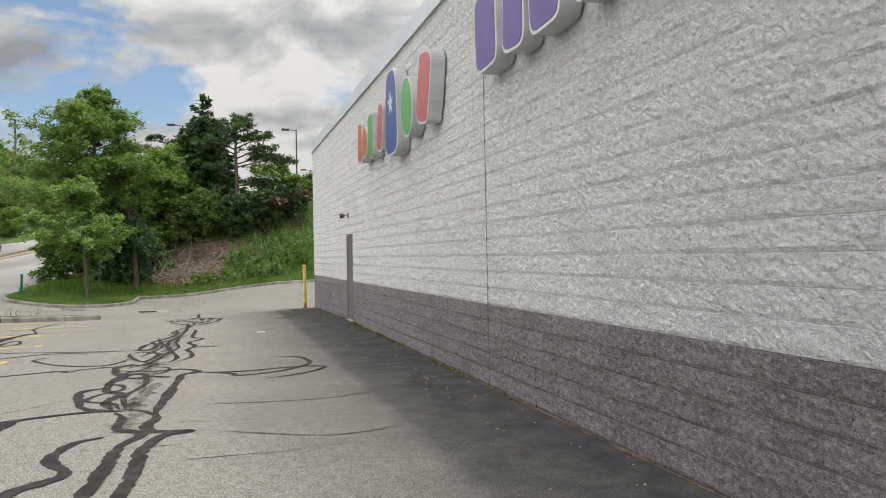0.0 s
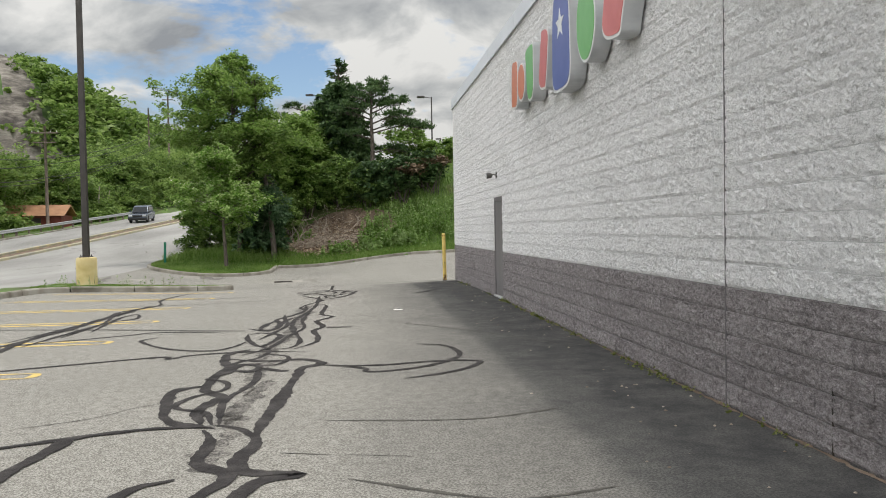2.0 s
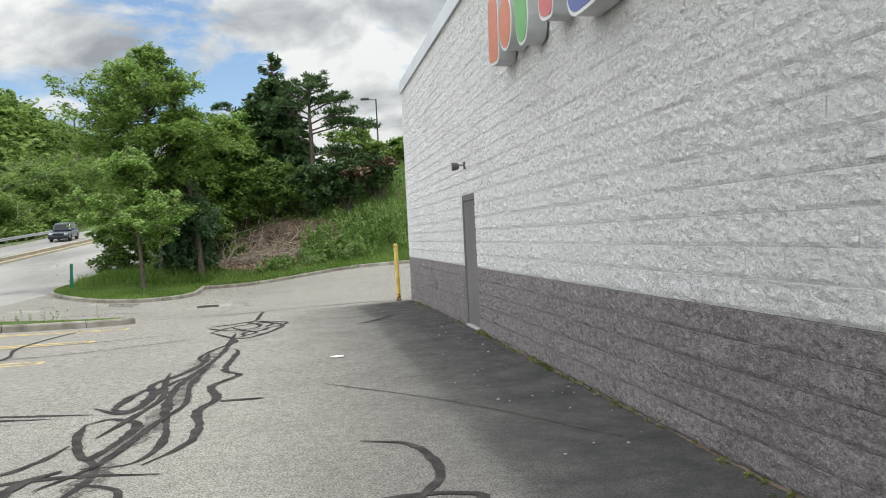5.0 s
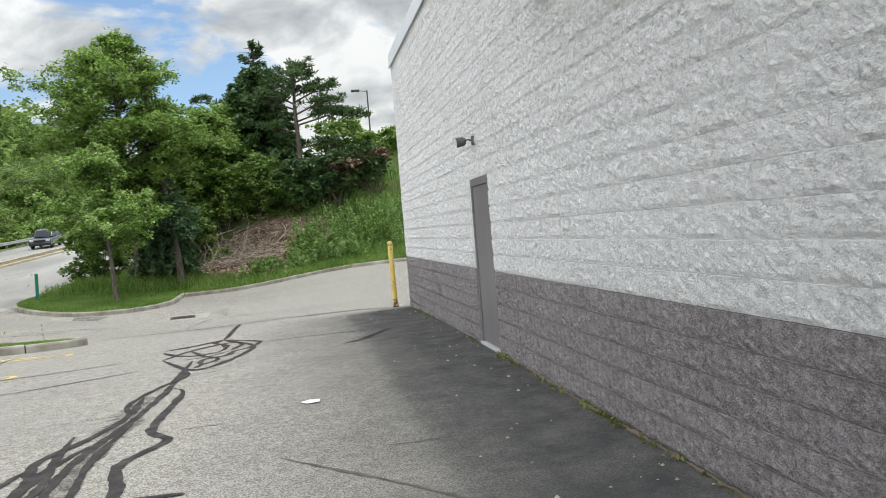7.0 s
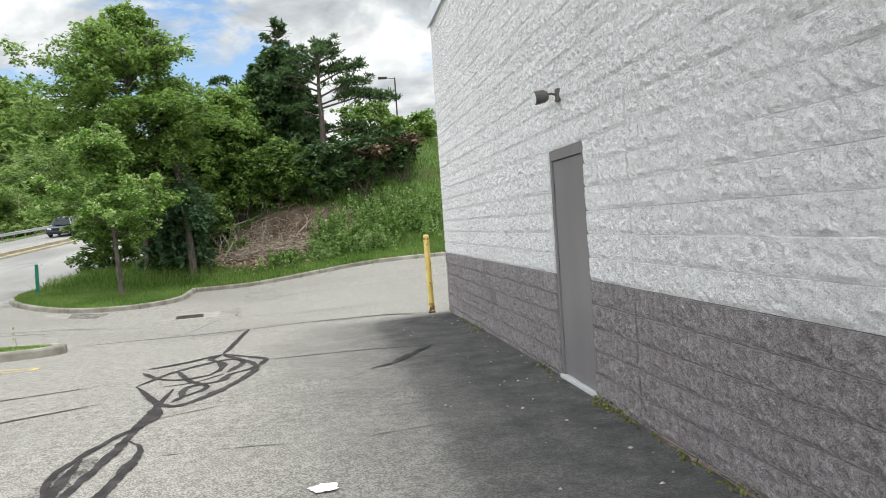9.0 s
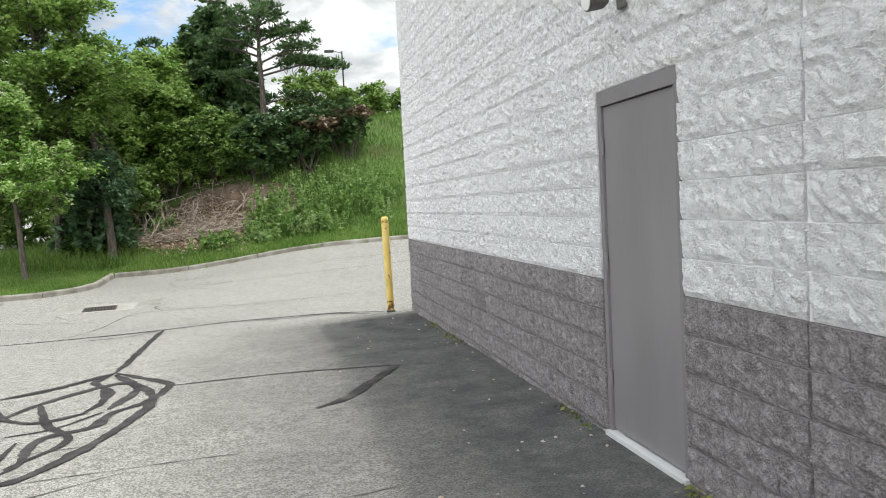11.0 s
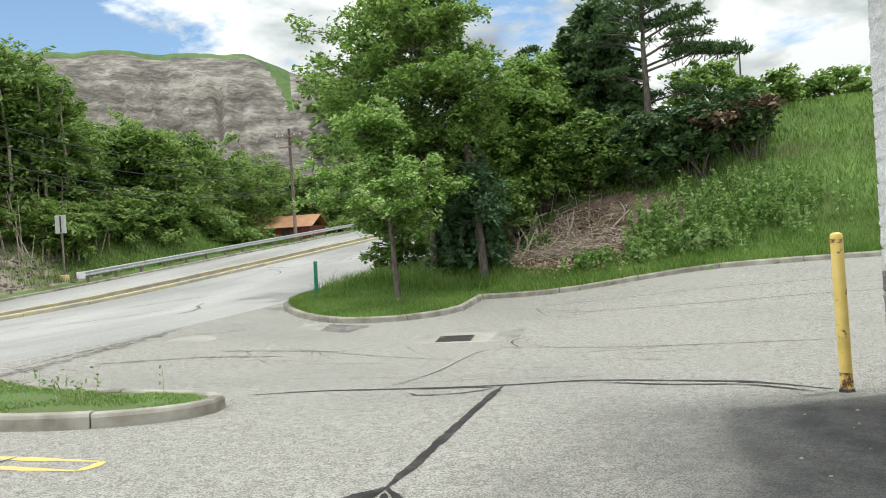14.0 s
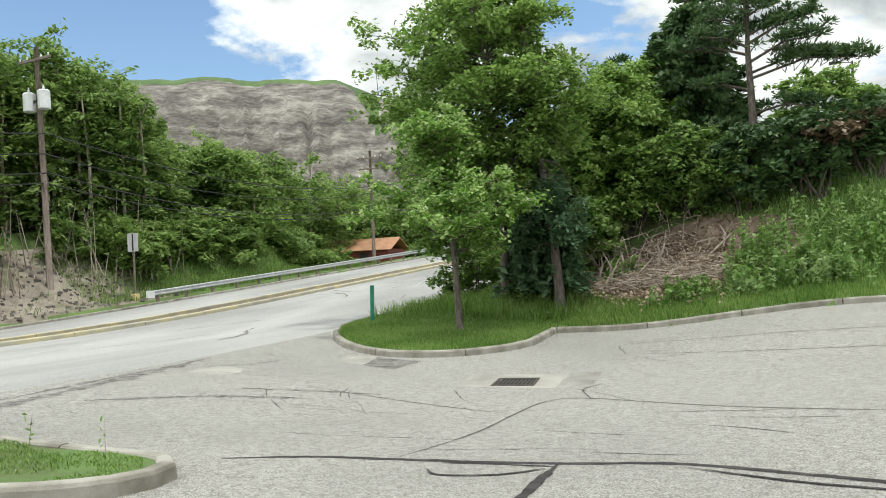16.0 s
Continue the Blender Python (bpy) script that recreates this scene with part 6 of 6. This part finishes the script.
# woods on the far bank and scrub on the hill
wc, wr = [], []
stems = []
for k in range(160):
    y = rng.uniform(4, 84) if k % 3 else rng.uniform(8, 36)
    o = -20.8 - abs(rng.normal()) * 4.8 - (0.8 if y < 28 else 0)
    if 48 < y < 66 and o > -23.5:
        continue
    x = at_off(o, y)
    z = land_z(x, y)
    crest_z = float(np.interp(y, [4, 24, 30, 34, 42, 60, 68, 84], [17.5, 17.0, 16.2, 14.6, 13.5, 12.6, 10.5, 8.5])) * (1 + 0.0215 * (-24 - o))
    h = max(crest_z * (rng.uniform(0.84, 1.0) if y > 34 else rng.uniform(0.9, 1.12)) - z - 0.5, 3.0)
    tall_share = 0.55 if y < 30 else 0.5
    cl = lobes(60, (x, y, z + h * (1 - tall_share)), (2.4, 2.4, h * tall_share), low=-1.0, taper=0.25)
    wc.append(cl)
    wr.append(rng.uniform(0.6, 1.15, len(cl)))
    for _ in range(2 if y < 34 else 1):
        bx = x + rng.normal() * 0.8
        stems.append(tube([(bx, y, z - 0.3), (bx + rng.normal() * 0.3, y, z + h * 0.4), (bx + rng.normal() * 0.6, y, z + h * 0.8)], [0.12, 0.09, 0.04], 6))
for _ in range(120):
    y = rng.uniform(8, 70)
    x = at_off(-17.6 - rng.uniform(0, 3.0), y)
    if 50 < y < 64 or (18 < y < 28 and rng.random() < 0.8):
        continue
    cl = lobes(16, (x, y, land_z(x, y) + 1.1), (1.5, 1.5, 1.3), low=-0.9)
    wc.append(cl)
    wr.append(np.full(len(cl), 0.6))
for _ in range(46):
    y = rng.uniform(74, 106)
    x, h = at_off(-16.4 - abs(rng.normal()) * 7, y), rng.uniform(2.2, 4.6)
    cl = lobes(30, (x, y, land_z(x, y) + h * 0.45), (2.3, 2.3, h * 0.55), low=-1.0)
    wc.append(cl)
    wr.append(np.full(len(cl), 0.85))
for _ in range(60):
    x, y = rng.uniform(-44, -8), rng.uniform(92, 150)
    if -16.5 < road_off(x, y) < 9:
        continue
    h = rng.uniform(3.0, 6.0)
    cl = lobes(34, (x, y, land_z(x, y) + h * 0.45), (2.8, 2.8, h * 0.55), low=-1.0)
    wc.append(cl)
    wr.append(np.full(len(cl), 1.0))
wc, wr = np.concatenate(wc), np.concatenate(wr)
woods = thing("woods", "dense green broadleaf woods on the bank beyond the road", "woods", kind="stuff")
part("foliage", clumps(wc, wr, 56, 0.17, 0.7, long=2.4), M["leaf_wood"], woods)
for _ in range(130):
    y = rng.uniform(12, 32)
    x = at_off(-17.2 - rng.uniform(0, 3.0), y)
    z = land_z(x, y)
    stems.append(tube([(x, y, z - 0.1), (x + rng.normal() * 0.5, y + rng.normal() * 0.3, z + rng.uniform(1.2, 3.8))], [0.035, 0.012], 5))
part("woody_growth", merged(stems), M["dead_wood"], woods)
sb, sr = rng.uniform(-75, 8, 2400), rng.uniform(100, 172, 2400)
sb, sr = np.r_[sb, rng.uniform(-23, -8, 1100)], np.r_[sr, rng.uniform(100, 150, 1100)]
keep = ~((sb < -25.5) & ((sb > -56) | (sr > 150))) & ~((sb < -27) & (sr > 140))
sb, sr = np.radians(sb[keep]), sr[keep]
ri, bi = np.clip(np.searchsorted(R, sr), 0, m - 1), np.clip(np.searchsorted(B, sb), 0, n - 1)
sc = np.stack([HX[ri, bi], HY[ri, bi], HZ[ri, bi] + 1.0], 1)
sc = np.repeat(sc, 5, 0) + rng.normal(size=(len(sc) * 5, 3)) * np.array([1.6, 1.6, 0.8])
tagged(part("hill_scrub", clumps(sc, rng.uniform(0.8, 2.0, len(sc)), 16, 0.7, 0.8), M["leaf_wood"]), "scattered green scrub over the hill", "scrub", kind="stuff")

# bare shale bank by the pole
v = []
by, bo = np.linspace(6, 30, 40), np.linspace(-14.55, -20.8, 18)
BY, BO = np.meshgrid(by, bo)
BX = at_off(BO, BY)
edge = np.minimum(1, 6 * np.minimum((BY - 6) / 24, 1 - (BY - 6) / 24))
bzs = np.maximum(land(BX, BY), paved(BX, BY) + 0.06) + 0.12 * edge - 0.03 + 0.05 * np.vectorize(lambda a, b: noise.fractal((a * 1.1, b * 1.1, 0.0), 1.0, 2.0, 4))(BX, BY) * edge
bzs[0, :] = paved(BX[0], BY[0]) - 0.3
i2 = np.arange(BX.size).reshape(BX.shape)
tagged(part("shale_bank", (np.stack([BX, BY, bzs], -1).reshape(-1, 3), np.stack([i2[:-1, :-1], i2[:-1, 1:], i2[1:, 1:], i2[1:, :-1]], -1).reshape(-1, 4)), M["talus"], smooth=True), "bare crumbly shale bank beside the road", "bank", kind="structure")


shards = []
for k in range(900):
    y, o = rng.uniform(7, 29), -14.8 - rng.uniform(0, 5.6)
    x = at_off(o, y)
    z = max(land_z(x, y), paved_z(x, y) + 0.06) + 0.1
    r = rng.uniform(0.04, 0.16)
    q = [(math.cos(i * 1.57 + k) * r * rng.uniform(0.6, 1.4), math.sin(i * 1.57 + k) * r * rng.uniform(0.5, 1.2)) for i in range(4)]
    shards.append(([(x + u, y + w, z - 0.05) for u, w in q] + [(x + 0.7 * u, y + 0.7 * w, z + r * 0.5) for u, w in q], [(0, 1, 5, 4), (1, 2, 6, 5), (2, 3, 7, 6), (3, 0, 4, 7), (4, 5, 6, 7)]))
tagged(part("stones", merged(shards), M["shale"]), "loose grey shale stones on the bank", "stones", kind="stuff")


def lot_lamp(x, y, top, heads, label):
    z = land_z(x, y)
    e = thing("street_lamp", label, "street lamp", at=(x, y, z))
    part("pole", tube([(0, 0, -0.3), (0, 0, top - z)], [0.11, 0.07], 8), M["dark_metal"], e)
    for s in heads:
        arm = part("arm", tube([(0, 0, top - z - 0.12), (s * 0.9, 0, top - z)], [0.04, 0.035], 6), M["dark_metal"], e)
        part("lamp_head", box(min(s * 0.8, s * 1.7), max(s * 0.8, s * 1.7), -0.22, 0.22, top - z - 0.1, top - z + 0.1, 0.03), M["dark_metal"], arm)


lot_lamp(5.66, 64.8, 16.9, (-1,), "tall dark single-headed lot lamp on the rise")
lot_lamp(-7.2, 66.0, 17.3, (-1, 1), "tall dark double-headed lot lamp on the rise")
lot_lamp(11.8, 104.0, 16.6, (-1, 1), "tall dark double-headed lot lamp on the rise")

# ---- grey suv on the far lanes ----


def suv(x, y, turn):
    e = thing("suv", "dark grey blue suv driving on the road", "car", at=pose(x, y, paved_z(x, y), 4.2, 0, turn))
    paint = surf("grey_blue_car_paint", [(0.10, 0.12, 0.15), (0.12, 0.14, 0.175)], 1, 2, 0.25, spec=0.6, metal=0.3)
    glass = surf("dark_car_glass", [(0.012, 0.014, 0.016), (0.016, 0.018, 0.02)], 1, 2, 0.06, spec=0.8)
    rubber = surf("tyre_rubber", [(0.02, 0.02, 0.02), (0.03, 0.03, 0.03)], 9, 2, 0.9)
    lampm = surf("clear_headlamp", [(0.55, 0.56, 0.58), (0.7, 0.71, 0.73)], 2, 2, 0.15)
    bm = box(-0.91, 0.91, -2.25, 2.25, 0.28, 1.0, 0.12, 3)
    for v in bm.verts:
        if v.co.z > 0.8 and v.co.y < -1.0:
            v.co.z -= 0.10 * (-v.co.y - 1.0)
    part("body", bm, paint, e, smooth=True)
    bm = box(-0.80, 0.80, -1.0, 2.15, 0.98, 1.66, 0.10, 3)
    for v in bm.verts:
        k = (v.co.z - 0.98) / 0.68
        v.co.x *= 1 - 0.17 * k
        v.co.y = v.co.y + (0.72 * k if v.co.y < 0 else -0.3 * k)
    part("cabin", bm, paint, e, smooth=True)
    bm = bmesh.new()
    q = [(-0.72, -0.95, 1.05), (0.72, -0.95, 1.05), (0.60, -0.42, 1.55), (-0.60, -0.42, 1.55)]
    vs = [bm.verts.new((a, b - 0.035, c)) for a, b, c in q] + [bm.verts.new((a, b, c - 0.01)) for a, b, c in q]
    for f in ((0, 1, 2, 3), (7, 6, 5, 4), (0, 4, 5, 1), (1, 5, 6, 2), (2, 6, 7, 3), (3, 7, 4, 0)):
        bm.faces.new([vs[i] for i in f])
    part("windscreen", bm, glass, e)
    for s in (-1, 1):
        part("side_window", box(s * 0.755 - 0.012, s * 0.755 + 0.012, -0.45, 1.7, 1.1, 1.5, 0.01), glass, e)
        part("headlight", box(s * 0.66 - 0.17, s * 0.66 + 0.17, -2.27, -2.16, 0.68, 0.84, 0.03), lampm, e)
        part("mirror", box(s * 0.98 - 0.09, s * 0.98 + 0.09, -0.72, -0.58, 1.03, 1.19, 0.03), paint, e)
        for y0 in (-1.38, 1.38):
            w = thing("wheel", "", "")
            for key in ("label", "category"):
                if key in w:
                    del w[key]
            w.parent, w.matrix_basis = e, Matrix.Translation((s * 0.8, y0, 0.36)) @ Euler((0, radians(90), 0)).to_matrix().to_4x4()
            part("tyre", lathe([(0.26, -0.11), (0.34, -0.11), (0.36, -0.08), (0.36, 0.08), (0.34, 0.11), (0.26, 0.11)], 20), rubber, w)
            part("rim", lathe([(0.25, -0.105), (0.25, 0.105), (0.1, 0.09)], 16), M["steel"], w)
    part("grille", box(-0.45, 0.45, -2.275, -2.2, 0.58, 0.80, 0.02), rubber, e)
    part("bumper", box(-0.88, 0.88, -2.30, -2.1, 0.30, 0.52, 0.05), rubber, e)


suv(-25.2, 57.0, 4)

# ---- the nearest wall blocks, one by one ----
shared = {}
for n, (y0, z, length) in enumerate(near_blocks):
    dark = z < BAND - 0.01
    key = (round(length, 2), dark, (n * 5) % 17)
    if key not in shared:
        me = mesh_of("brick", *block_shape(length, 12 if length > 0.3 else 6, 6, 0.83 * key[2] + length * 3))
        me.materials.append(M["block_dark" if dark else "block_white"])
        shared[key] = me
    ob = new("brick", shared[key])
    ob.parent = (wall_dark_b if y0 > DOOR_Y1 - 0.1 else wall_dark) if dark else (wall_white_b if y0 > DOOR_Y1 - 0.1 else wall_white)
    ob.location = (noise.noise((y0 * 0.35, z * 3.1, 0)) * 0.005 - 0.003, y0, z)
